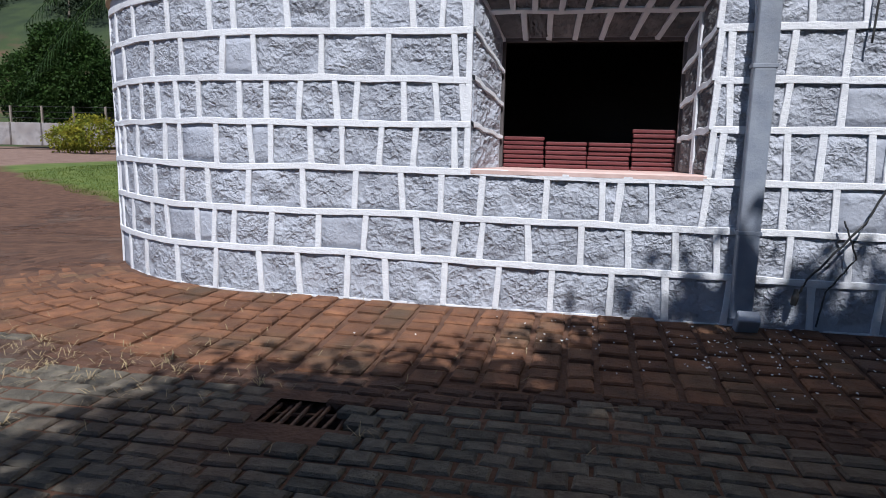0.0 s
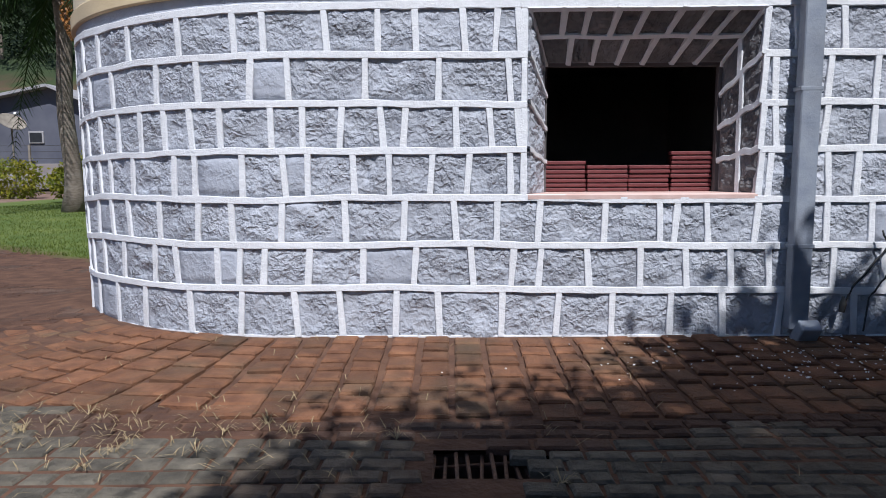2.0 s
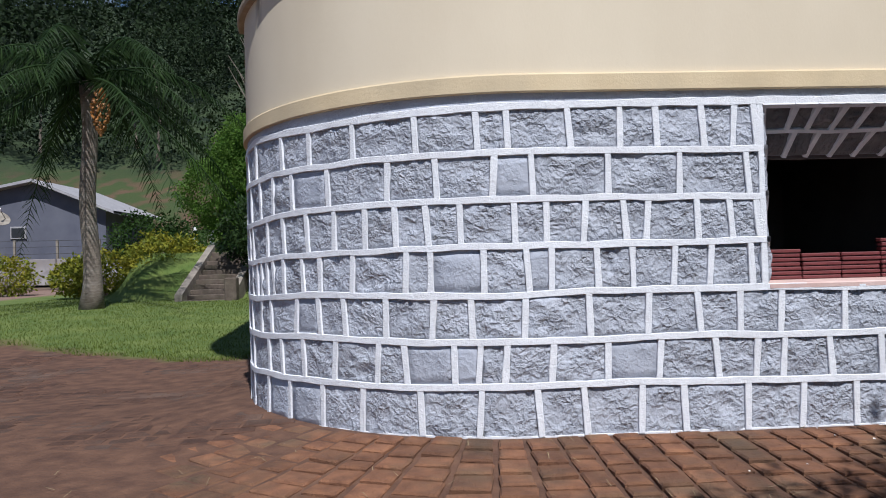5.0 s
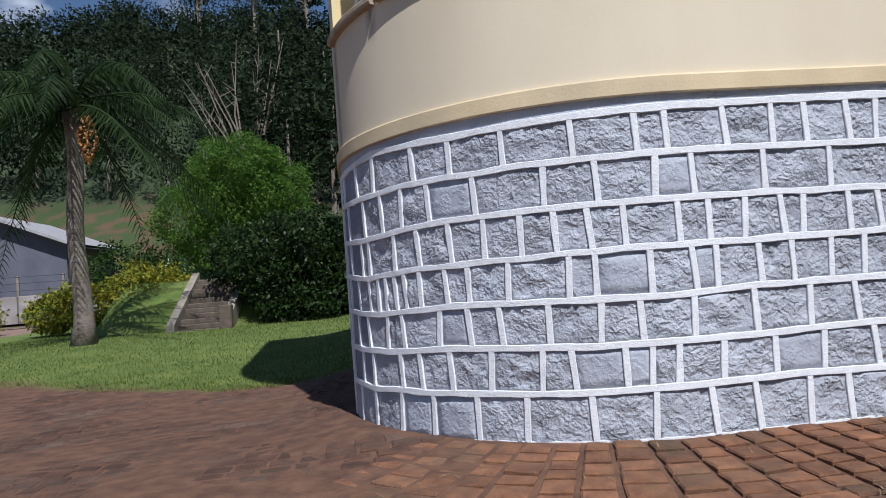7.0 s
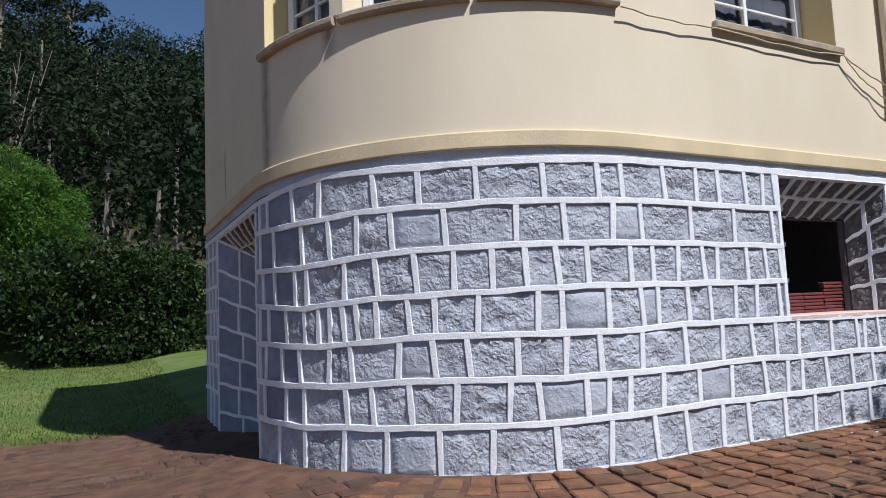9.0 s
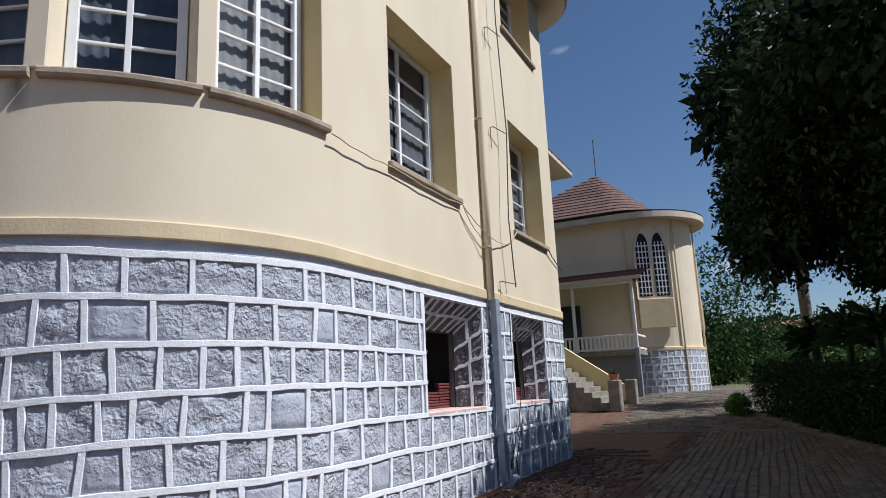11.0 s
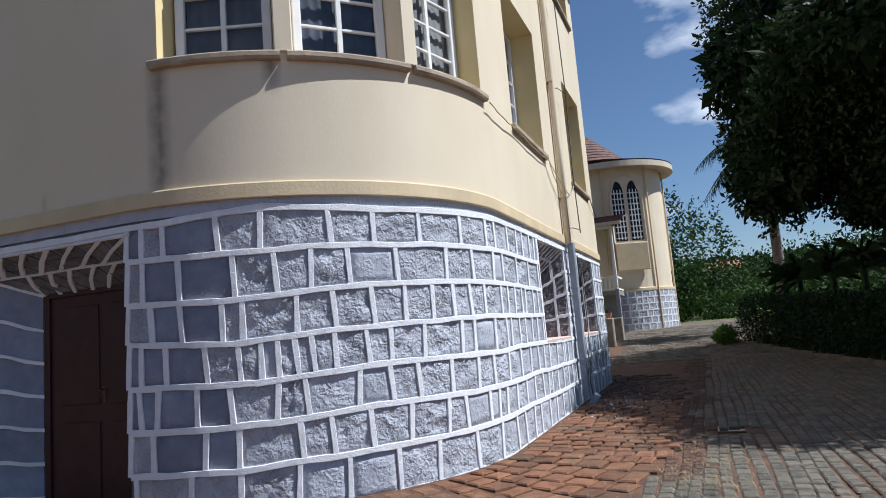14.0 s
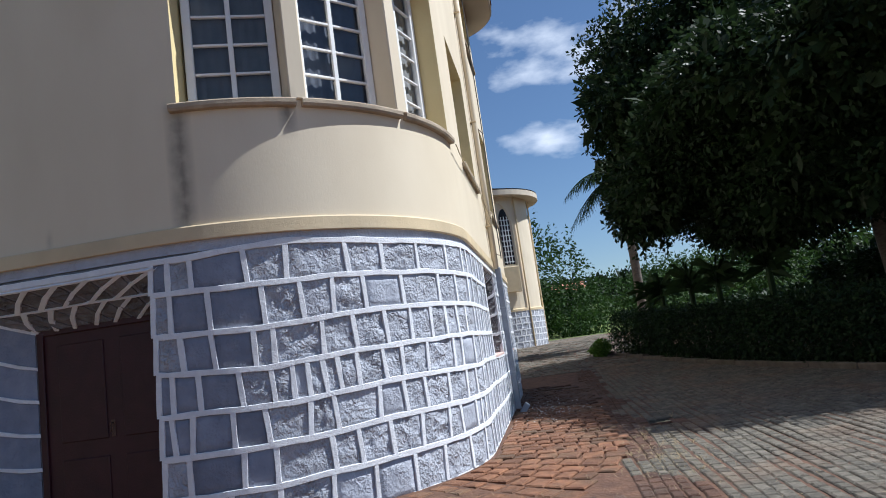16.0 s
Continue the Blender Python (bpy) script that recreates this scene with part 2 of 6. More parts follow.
M_LEAF_DARK = material("dark_glossy_leaves", (0.014, 0.030, 0.010), (0.034, 0.060, 0.016), 2, 0.45, island=0.4, translucent=0.18)
M_LEAF_TREE = material("shade_tree_leaves", (0.012, 0.026, 0.010), (0.027, 0.050, 0.016), 2, 0.5, island=0.35, translucent=0.22)
M_LEAF_LIGHT = material("bright_green_leaves", (0.055, 0.125, 0.018), (0.12, 0.21, 0.034), 1.5, 0.6, island=0.3, translucent=0.4)
M_LEAF_MID = material("mid_green_leaves", (0.019, 0.045, 0.010), (0.042, 0.080, 0.017), 1.0, 0.6, island=0.4, translucent=0.3)
M_LEAF_YELLOW = material("yellow_green_leaves", (0.28, 0.24, 0.02), (0.14, 0.19, 0.03), 1.8, 0.6, island=0.3, translucent=0.3)
M_FOREST = material("forest_foliage", (0.004, 0.010, 0.005), (0.022, 0.037, 0.012), 0.16, 0.7, island=0.35, translucent=0.15)
M_PALM = material("palm_fronds", (0.016, 0.036, 0.011), (0.040, 0.070, 0.022), 2, 0.5, island=0.35, translucent=0.3)
M_BARK = material("grey_brown_bark", (0.13, 0.10, 0.08), (0.24, 0.20, 0.16), 8, 0.9, 1.2, 25, 0.0, (0.30, 0.27, 0.23), 1.2, 0.5, stretch=(1, 1, 3))
M_FRUIT = material("orange_palm_fruit", (0.22, 0.085, 0.02), (0.36, 0.16, 0.035), 8, 0.6, island=0.3)
M_CONCRETE = material("weathered_concrete", (0.20, 0.17, 0.14), (0.30, 0.27, 0.22), 4, 0.9, 0.6, 25, 0.0, (0.10, 0.08, 0.06), 1.5, 0.6)
M_STEP = material("dark_mossy_step", (0.075, 0.055, 0.042), (0.14, 0.11, 0.085), 5, 0.9, 0.6, 25, 0.0, (0.05, 0.05, 0.025), 1.8, 0.6)
# the front wall's shade is put into this dark blue-grey
M_HOUSE = material("shaded_blue_grey_house_wall", (0.085, 0.09, 0.12), (0.12, 0.125, 0.155), 1, 0.8, 0.2, 20)
M_TIN = material("light_grey_roof_sheet", (0.30, 0.29, 0.30), (0.38, 0.37, 0.38), 2, 0.6, 0.2, 20)
M_CLAY = material("orange_roof_tiles", (0.40, 0.16, 0.10), (0.5, 0.22, 0.14), 1, 0.8)
M_WHITEWASH = material("stained_whitewash", (0.22, 0.20, 0.20), (0.40, 0.38, 0.37), 2, 0.9, 0.3, 20, 0.0, (0.12, 0.08, 0.06), 1.0, 0.7)
M_DARKPANE = material("dark_window_pane", (0.02, 0.02, 0.025), None, 5, 0.15)


def ground_material():
    m = bpy.data.materials.new("earth_and_lawn")
    m.use_nodes = True
    n, l = m.node_tree.nodes, m.node_tree.links
    p = n["Principled BSDF"]
    p.inputs["Roughness"].default_value = 0.95
    geo = n.new("ShaderNodeNewGeometry")
    sep = n.new("ShaderNodeSeparateXYZ")
    l.new(geo.outputs["Position"], sep.inputs[0])

    def noise_of(scale, detail=6.0):
        t = n.new("ShaderNodeTexNoise")
        t.inputs["Scale"].default_value, t.inputs["Detail"].default_value = scale, detail
        l.new(geo.outputs["Position"], t.inputs["Vector"])
        return t.outputs["Fac"]

    def ramp(fac, a, b, pa=0.3, pb=0.7):
        r = n.new("ShaderNodeValToRGB")
        r.color_ramp.elements[0].position, r.color_ramp.elements[1].position = pa, pb
        r.color_ramp.elements[0].color, r.color_ramp.elements[1].color = (*a, 1), (*b, 1)
        l.new(fac, r.inputs["Fac"])
        return r.outputs["Color"]

    def math_of(op, a, b):
        k = n.new("ShaderNodeMath")
        k.operation = op
        for i, q in enumerate((a, b)):
            if isinstance(q, (int, float)):
                k.inputs[i].default_value = q
            else:
                l.new(q, k.inputs[i])
        return k.outputs[0]

    earth = ramp(noise_of(5), (0.070, 0.033, 0.020), (0.145, 0.074, 0.043))
    grass = ramp(noise_of(1.4), (0.062, 0.105, 0.016), (0.135, 0.17, 0.036))
    bank = ramp(noise_of(0.45), (0.038, 0.058, 0.014), (0.095, 0.058, 0.032), 0.45, 0.62)
    # the lawn begins behind a slightly wavering edge that runs off to the left and away
    edge = math_of("ADD", math_of("MULTIPLY", math_of("MINIMUM", math_of("ADD", sep.outputs["X"], 3.0), 0.0), 0.62), sep.outputs["Y"])
    edge = math_of("ADD", edge, math_of("MULTIPLY", noise_of(0.9), 1.6))
    mask = n.new("ShaderNodeMapRange")
    mask.inputs["From Min"].default_value, mask.inputs["From Max"].default_value = 12.2, 12.9
    l.new(edge, mask.inputs["Value"])
    far = n.new("ShaderNodeMapRange")
    far.inputs["From Min"].default_value, far.inputs["From Max"].default_value = 40.0, 46.0
    l.new(sep.outputs["Y"], far.inputs["Value"])
    east = n.new("ShaderNodeMapRange")
    east.inputs["From Min"].default_value, east.inputs["From Max"].default_value = 42.0, 48.0
    l.new(sep.outputs["X"], east.inputs["Value"])

    def mix(f, a, b):
        k = n.new("ShaderNodeMix")
        k.data_type = "RGBA"
        l.new(f, k.inputs["Factor"])
        l.new(a, k.inputs["A"])
        l.new(b, k.inputs["B"])
        return k.outputs["Result"]

    track = n.new("ShaderNodeMapRange")
    track.inputs["From Min"].default_value, track.inputs["From Max"].default_value = -14.6, -15.4
    l.new(math_of("ADD", sep.outputs["X"], math_of("MULTIPLY", noise_of(0.7), 0.8)), track.inputs["Value"])
    lawn = mix(track.outputs["Result"], grass, ramp(noise_of(3), (0.16, 0.095, 0.07), (0.27, 0.18, 0.14)))
    col = mix(mask.outputs["Result"], earth, lawn)
    col = mix(far.outputs["Result"], col, bank)
    col = mix(east.outputs["Result"], col, grass)
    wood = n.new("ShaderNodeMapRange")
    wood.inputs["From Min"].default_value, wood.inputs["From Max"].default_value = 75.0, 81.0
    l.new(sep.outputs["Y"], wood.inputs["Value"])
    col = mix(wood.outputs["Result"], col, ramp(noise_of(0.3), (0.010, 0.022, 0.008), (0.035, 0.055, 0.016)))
    l.new(col, p.inputs["Base Color"])
    bb = n.new("ShaderNodeBump")
    bb.inputs["Strength"].default_value, bb.inputs["Distance"].default_value = 0.6, 0.03
    l.new(noise_of(24, 8.0), bb.inputs["Height"])
    l.new(bb.outputs["Normal"], p.inputs["Normal"])
    return m


M_GROUND = ground_material()


# ---- mesh helpers ----
rng = random.Random(7)


class Mesh:
    """Vertices and faces collected for one mesh object."""

    def __init__(self):
        self.v, self.f = [], []

    def add(self, verts, faces):
        k = len(self.v)
        self.v += [tuple(q) for q in verts]
        self.f += [tuple(i + k for i in q) for q in faces]
        return self

    def quad(self, a, b, c, d):
        return self.add((a, b, c, d), ((0, 1, 2, 3),))

    def box(self, m, sx, sy, sz, bevel=0.0):
        """A box of that size about the origin of m, with chamfered edges."""
        m = m if isinstance(m, Matrix) else Matrix.Translation(m)
        if not bevel:
            c = [m @ Vector((x * sx / 2, y * sy / 2, z * sz / 2)) for z in (-1, 1) for y in (-1, 1) for x in (-1, 1)]
            return self.add(c, ((0, 2, 3, 1), (4, 5, 7, 6), (0, 1, 5, 4), (2, 6, 7, 3), (0, 4, 6, 2), (1, 3, 7, 5)))
        bm = bmesh.new()
        bmesh.ops.create_cube(bm, size=1.0, matrix=Matrix.Diagonal((sx, sy, sz, 1)))
        bmesh.ops.bevel(bm, geom=bm.edges[:], offset=bevel, segments=1, affect="EDGES")
        bm.verts.index_update()
        self.add([m @ v.co for v in bm.verts], [[v.index for v in f.verts] for f in bm.faces])
        bm.free()
        return self

    def tube(self, pts, radius, sides=8, cap=True):
        pts = [Vector(p) for p in pts]
        rad = radius if isinstance(radius, (list, tuple)) else [radius] * len(pts)
        rings = []
        for i, p in enumerate(pts):
            d = (pts[min(i + 1, len(pts) - 1)] - pts[max(i - 1, 0)]).normalized()
            a = d.cross(Vector((0, 0, 1)) if abs(d.z) < 0.9 else Vector((1, 0, 0))).normalized()
            b = d.cross(a)
            rings.append([p + rad[i] * (math.cos(2 * math.pi * k / sides) * a + math.sin(2 * math.pi * k / sides) * b) for k in range(sides)])
        faces = [(i * sides + k, i * sides + (k + 1) % sides, (i + 1) * sides + (k + 1) % sides, (i + 1) * sides + k)
                 for i in range(len(pts) - 1) for k in range(sides)]
        if cap:
            faces += [tuple(range(sides))[::-1], tuple((len(pts) - 1) * sides + k for k in range(sides))]
        return self.add([q for r in rings for q in r], faces)

    def grid(self, rows):
        """A sheet through rows of points."""
        n = len(rows[0])
        return self.add([q for r in rows for q in r], [(i * n + j, i * n + j + 1, (i + 1) * n + j + 1, (i + 1) * n + j)
                                                       for i in range(len(rows) - 1) for j in range(n - 1)])


def part(name, me, mat, parent=None, label="", smooth=False):
    """One mesh object, under a thing or a part."""
    data = bpy.data.meshes.new(name)
    data.from_pydata(me.v, [], me.f)
    data.materials.append(mat)
    if smooth:
        data.shade_smooth()
    ob = new(name, data)
    if parent:
        ob.parent = parent
    return tagged(ob, label)


def welded(me):
    """The same faces on shared vertices, so that a curved sheet shades smoothly."""
    place, out = {}, Mesh()
    index = []
    for q in me.v:
        key = tuple(round(c, 4) for c in q)
        if key not in place:
            place[key] = len(out.v)
            out.v.append(q)
        index.append(place[key])
    out.f = [tuple(index[i] for i in f) for f in me.f]
    return out


def thing(name, label, category, group="", kind=""):
    return tagged(new(name), label, category, group, kind)


def smooth(a, b, x):
    t = min(1.0, max(0.0, (x - a) / (b - a)))
    return t * t * (3 - 2 * t)


def curve(points, s):
    """Piecewise straight height through (s, z) points."""
    if s <= points[0][0]:
        return points[0][1]
    for (a, p), (b, q) in zip(points, points[1:]):
        if s <= b:
            return p + (q - p) * (s - a) / (b - a)
    return points[-1][1]


# ---- plan of the main building: its outline in running metres s, from the start of the straight front ----
CX, CY, R = 2.2, 7.40, 2.72
FRONT = CY - R                       # y of the straight front
LEFT = CX - R                        # x of the left flank
S_ARC = -R * math.pi / 2
END_R, END_X = 0.7, 10.4             # small rounded corner at the far end of the front
S_END = END_X - END_R - CX
S_TURN = S_END + END_R * math.pi / 2


def outline(s):
    """Place and outward direction at s metres along the wall."""
    if s < S_ARC:
        return Vector((LEFT, CY + S_ARC - s, 0)), Vector((-1, 0, 0))
    if s < 0:
        n = Vector((math.sin(s / R), -math.cos(s / R), 0))
        return Vector((CX, CY, 0)) + R * n, n
    if s < S_END:
        return Vector((CX + s, FRONT, 0)), Vector((0, -1, 0))
    if s < S_TURN:
        a = (s - S_END) / END_R
        n = Vector((math.sin(a), -math.cos(a), 0))
        return Vector((END_X - END_R, FRONT + END_R, 0)) + END_R * n, n
    return Vector((END_X, FRONT + END_R + s - S_TURN, 0)), Vector((1, 0, 0))


def on_wall(s, z, out=0.0):
    p, n = outline(s)
    p = p + out * n
    return Vector((p.x, p.y, z))


def wall_distance(x, y):
    if x < CX:
        if y > CY:
            return LEFT - x
        return math.hypot(x - CX, y - CY) - R
    return FRONT - y if x < END_X else max(FRONT - y, x - END_X)


def ground_z(x, y):
    d = max(0.0, wall_distance(x, y))
    z = -0.02 + 0.07 * (1 - smooth(0, 1.4, d)) if d < 6 else -0.02
    z -= 0.24 * smooth(5, 10, y) * smooth(1.0, -1.5, x)
    z += 0.40 * smooth(12, 21, y) * smooth(6, 0, x)
    z += 0.75 * smooth(9, 34, x) * smooth(22, 12, y)
    start = 24.0 + 24.0 * smooth(-9, -17, x)
    if y > start:
        z += 1.75 * smooth(start, start + 3.2, y)
        z += 0.20 * max(0.0, min(y, 330) - start - 6) * smooth(start + 6, start + 20, y)
        z += 0.22 * max(0.0, min(y, 80) - 52) * smooth(-4, -14, x)
        z += 0.25 * max(0.0, min(y, 330) - 75)
    far = math.hypot(x, y)
    if far > 90 and y < 60 and x > 0:
        z += 0.06 * (far - 90)
    return z


# ---- ground ----
GRATE = (3.20, 2.27, 3.74, 2.74)


def build_ground():
    def axis(lo, hi, fine_lo, fine_hi, step):
        out, v = [], fine_lo
        while v <= fine_hi + 1e-6:
            out.append(round(v, 3))
            v += step
        g, v = step, fine_lo
        pre = []
        while v > lo:
            g *= 1.22
            v -= g
            pre.append(v)
        g, v = step, fine_hi
        while v < hi:
            g *= 1.22
            v += g
            out.append(v)
        return pre[::-1] + out
    xs = axis(-900, 1500, -9.0, 12.0, 0.3)
    ys = axis(-700, 900, -3.0, 27.0, 0.3)
    me = Mesh()
    for y in ys:
        for x in xs:
            zz = ground_z(x, y)
            if math.hypot(x, y) < 60:
                zz += 0.008 * noise.noise(Vector((x * 0.9, y * 0.9, 0)))
            else:
                zz += 2.5 * noise.noise(Vector((x * 0.02, y * 0.02, 4)))
            me.v.append((x, y, zz - 0.017))
    n = len(xs)
    for j in range(len(ys) - 1):
        for i in range(n - 1):
            cx, cy = (xs[i] + xs[i + 1]) / 2, (ys[j] + ys[j + 1]) / 2
            if GRATE[0] - 0.02 < cx < GRATE[2] + 0.02 and GRATE[1] - 0.02 < cy < GRATE[3] + 0.02:
                continue
            me.f.append((j * n + i, j * n + i + 1, (j + 1) * n + i + 1, (j + 1) * n + i))
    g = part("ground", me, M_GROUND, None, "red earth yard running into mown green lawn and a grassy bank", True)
    tagged(g, category="ground", kind="structure")
    return g


ground = build_ground()


def paving_stone(me, cx, cy, z, w, d, turn, h=0.045):
    """A worn block with a chamfered, slightly tilted top."""
    c, s = math.cos(turn), math.sin(turn)
    b = 0.014
    tilt = (rng.uniform(-0.03, 0.03), rng.uniform(-0.03, 0.03))
    k = [(rng.uniform(0.92, 1.02), rng.uniform(0.92, 1.02)) for _ in range(4)]
    vs = []
    for inset, zz in ((0, -h), (0, -0.012), (b, 0.0)):
        for (sx, sy), (kx, ky) in zip(((-1, -1), (1, -1), (1, 1), (-1, 1)), k):
            x, y = sx * (w / 2 * kx - inset), sy * (d / 2 * ky - inset)
            vs.append((cx + c * x - s * y, cy + s * x + c * y, z + zz + tilt[0] * x + tilt[1] * y))
    fs = [(0, 1, 5, 4), (1, 2, 6, 5), (2, 3, 7, 6), (3, 0, 4, 7), (4, 5, 9, 8), (5, 6, 10, 9), (6, 7, 11, 10), (7, 4, 8, 11), (8, 9, 10, 11)]
    me.add(vs, fs)


def in_pit(x, y, r=0.0):
    return GRATE[0] - r < x < GRATE[2] + r and GRATE[1] - r < y < GRATE[3] + r


def build_cobbles():
    grey, red = Mesh(), Mesh()
    y = -3.6
    row = 0
    while y < 3.2:
        dd = rng.uniform(0.105, 0.14)
        x = -7.5 + rng.uniform(0, 0.2)
        while x < 15:
            w = rng.uniform(0.14, 0.24)
            px, py = x + w / 2, y + dd / 2 + 0.02 * math.sin(x * 1.3 + row)
            if wall_distance(px, py) > 1.56 and not in_pit(px, py, 0.01):
                rise = 0.012 * noise.noise(Vector((px * 1.5, py * 1.5, 3)))
                stained = noise.noise(Vector((px * 0.7, py * 0.7, 8))) * 0.5 + smooth(2.2, 3.1, py) + smooth(-1.0, -3.0, px) * smooth(1.0, 4.5, py + 2) > 0.75
                paving_stone(red if stained else grey, px, py, ground_z(px, py) + rise, w - 0.014, dd - 0.014, rng.uniform(-0.07, 0.07))
            x += w
        y += dd
        row += 1
    # the yard beside the rounded corner, under a skin of red earth
    y = 3.2
    while y < 13.0:
        dd = rng.uniform(0.16, 0.24)
        x = -9.0 + rng.uniform(0, 0.2)
        while x < 1.8:
            w = rng.uniform(0.18, 0.3)
            px, py = x + w / 2, y + dd / 2
            lawn = py + 0.62 * min(0.0, px + 3.0)
            if wall_distance(px, py) > (1.42 if math.atan2(CX - px, CY - py) < 0.81 else 0.05) and lawn < 11.4:
                sunk = 0.020 + 0.030 * noise.noise(Vector((px * 0.8, py * 0.8, 5)))
                paving_stone(red, px, py, ground_z(px, py) - sunk, w - 0.012, dd - 0.012, rng.uniform(-0.09, 0.09))
            x += w
        y += dd
    g = part("cobbles", grey, M_COBBLE, ground, "grey-brown worn stone setts laid in rows")
    tagged(g, kind="stuff")
    r = part("earth_stained_cobbles", red, M_REDPAVE, ground, "setts stained with red earth")
    tagged(r, kind="stuff")
    # the drive beyond, under dust
    far = Mesh()
    x = 15.0
    while x < 46:
        w = rng.uniform(0.25, 0.4)
        y = 1.0 - 0.4 * smooth(15, 25, x)
        while y < 5.6 + 1.0 * smooth(20, 26, x):
            d = rng.uniform(0.3, 0.5)
            paving_stone(far, x, y, ground_z(x, y) + 0.0, w - 0.02, d - 0.02, 0)
            y += d
        x += w
    tagged(part("drive_cobbles", far, M_COBBLE, ground, "dusty stone setts of the drive"), kind="stuff")


build_cobbles()


def build_grate():
    g = thing("drain_grate", "rusty iron bar grate sunk in a stone drain pit", "drain")
    x0, y0, x1, y1 = GRATE
    zt = -0.045
    turn = pose((x0 + x1) / 2, (y0 + y1) / 2, 0, 0, 0, 8)
    for i in range(9):
        me = Mesh()
        u = -0.23 + 0.46 * i / 8
        me.box(turn @ pose(u, 0.0, zt - 0.01 - 0.012 * (i % 3), 0, 0, rng.uniform(-12, -4)), 0.018, y1 - y0 - 0.04, 0.022, 0.004)
        part("bar", me, M_IRON, g)
    for v in (-0.15, 0.14):
        part("cross_bar", Mesh().box(turn @ pose(0, v, zt - 0.045), 0.5, 0.02, 0.016, 0.003), M_IRON, g)
    pit = Mesh()
    w, d = (x1 - x0) + 0.04, (y1 - y0) + 0.04
    for u, v, a, b in ((-w / 2, 0, 0.04, d), (w / 2, 0, 0.04, d), (0, -d / 2, w, 0.04), (0, d / 2, w, 0.04)):
        pit.box(turn @ pose(u, v, -0.28), a, b, 0.40)
    pit.box(turn @ pose(0, 0, -0.24), w, d, 0.06)
    part("pit", pit, M_REDPAVE, g, "damp earth-stained stone pit")


build_grate()


def build_straw():
    me = Mesh()
    for _ in range(560):
        if rng.random() < 0.7:
            x, y = rng.gauss(1.4, 1.0), rng.gauss(2.85, 0.28)
        else:
            x, y = rng.uniform(-4, 5), rng.uniform(1.6, 4.6)
        if wall_distance(x, y) < 0.1 or in_pit(x, y):
            continue
        a, ln = rng.uniform(0, math.pi), rng.uniform(0.04, 0.13)
        z = ground_z(x, y) + 0.004
        c, s = math.cos(a) * ln, math.sin(a) * ln
        lift = rng.uniform(0.0, 0.04)
        w = 0.0019
        nx, ny = -math.sin(a) * w, math.cos(a) * w
        me.add([(x - nx, y - ny, z), (x + nx, y + ny, z), (x + c / 2 + nx, y + s / 2 + ny, z + lift), (x + c / 2 - nx, y + s / 2 - ny, z + lift),
                (x + c, y + s, z + lift * 0.4)], ((0, 1, 2, 3), (3, 2, 4)))
    for _ in range(24):
        x, y = rng.gauss(1.5, 1.0), rng.gauss(2.8, 0.22)
        if in_pit(x, y):
            continue
        for _ in range(11):
            a, ln = rng.uniform(0, 6.28), rng.uniform(0.05, 0.12)
            z = ground_z(x, y) - 0.01
            c, s = math.cos(a), math.sin(a)
            w = 0.0019
            me.add([(x - s * w, y + c * w, z), (x + s * w, y - c * w, z), (x + c * ln * 0.5 + s * w, y + s * ln * 0.5 - c * w, z + ln * 0.45),
                    (x + c * ln * 0.5 - s * w, y + s * ln * 0.5 + c * w, z + ln * 0.45), (x + c * ln, y + s * ln, z + ln * 0.25)], ((0, 1, 2, 3), (3, 2, 4)))
    tagged(part("straw", me, M_STRAW, None, "dry yellow straw scattered over the setts"), category="straw", kind="stuff")


build_straw()


def build_petals():
    """Small fallen blossoms lying on the shaded paving by the wall."""
    me = Mesh()
    for _ in range(230):
        x, y = rng.gauss(6.0, 0.8), rng.gauss(4.0, 0.32)
        if wall_distance(x, y) < 0.05:
            continue
        a, r, z = rng.uniform(0, 6.28), rng.uniform(0.006, 0.014), ground_z(x, y) + 0.012
        me.add([(x + r * math.cos(a + k * 1.2566) * (1 if k % 2 else 0.7), y + r * math.sin(a + k * 1.2566), z + (0.006 if k % 2 else 0.0)) for k in range(5)], ((0, 1, 2, 3, 4),))
    tagged(part("fallen_petals", me, M_WHITE, None, "small white blossoms fallen on the paving"), category="petals", kind="stuff")


build_petals()


# ---- masonry ----
LINES = [
    [(-5, 2.47), (-3.8, 2.48), (-2.9, 2.545), (-1.9, 2.505), (-0.8, 2.52), (0.9, 2.54), (8, 2.54)],
    [(-5, 2.20), (-3.4, 2.16), (-2.4, 2.18), (0, 2.185), (1.7, 2.17), (8, 2.18)],
    [(-4.2, 1.79), (-3.2, 1.76), (-2, 1.825), (0, 1.83), (1.7, 1.81), (8, 1.82)],
    [(-4.2, 1.46), (-3.2, 1.39), (-2.4, 1.44), (-1, 1.475), (8, 1.475)],
    [(-4.2, 1.085), (-3, 1.055), (-2.1, 1.115), (-0.1, 1.105), (0.4, 1.12), (1.8, 1.115), (3, 1.09), (8, 1.10)],
    [(-4.2, 0.715), (-2.9, 0.715), (-2, 0.777), (-0.8, 0.75), (1, 0.765), (3.3, 0.742), (8, 0.75)],
    [(-4.2, 0.36), (-3.2, 0.36), (-2.6, 0.39), (-1.4, 0.405), (0.5, 0.43), (1.4, 0.414), (3, 0.395), (8, 0.40)],
    [(-6, -0.14), (-4.2, -0.08), (-2.5, 0.02), (-1.0, 0.04), (8, 0.04)],
]
JOINT_1 = [-4.01, -3.8, -3.31, -2.94, -2.35, -1.95, -1.47, -0.92, -0.44, -0.21, 0.26, 0.65, 0.93, 1.29, 1.53, 1.7, 3.75, 4.09]
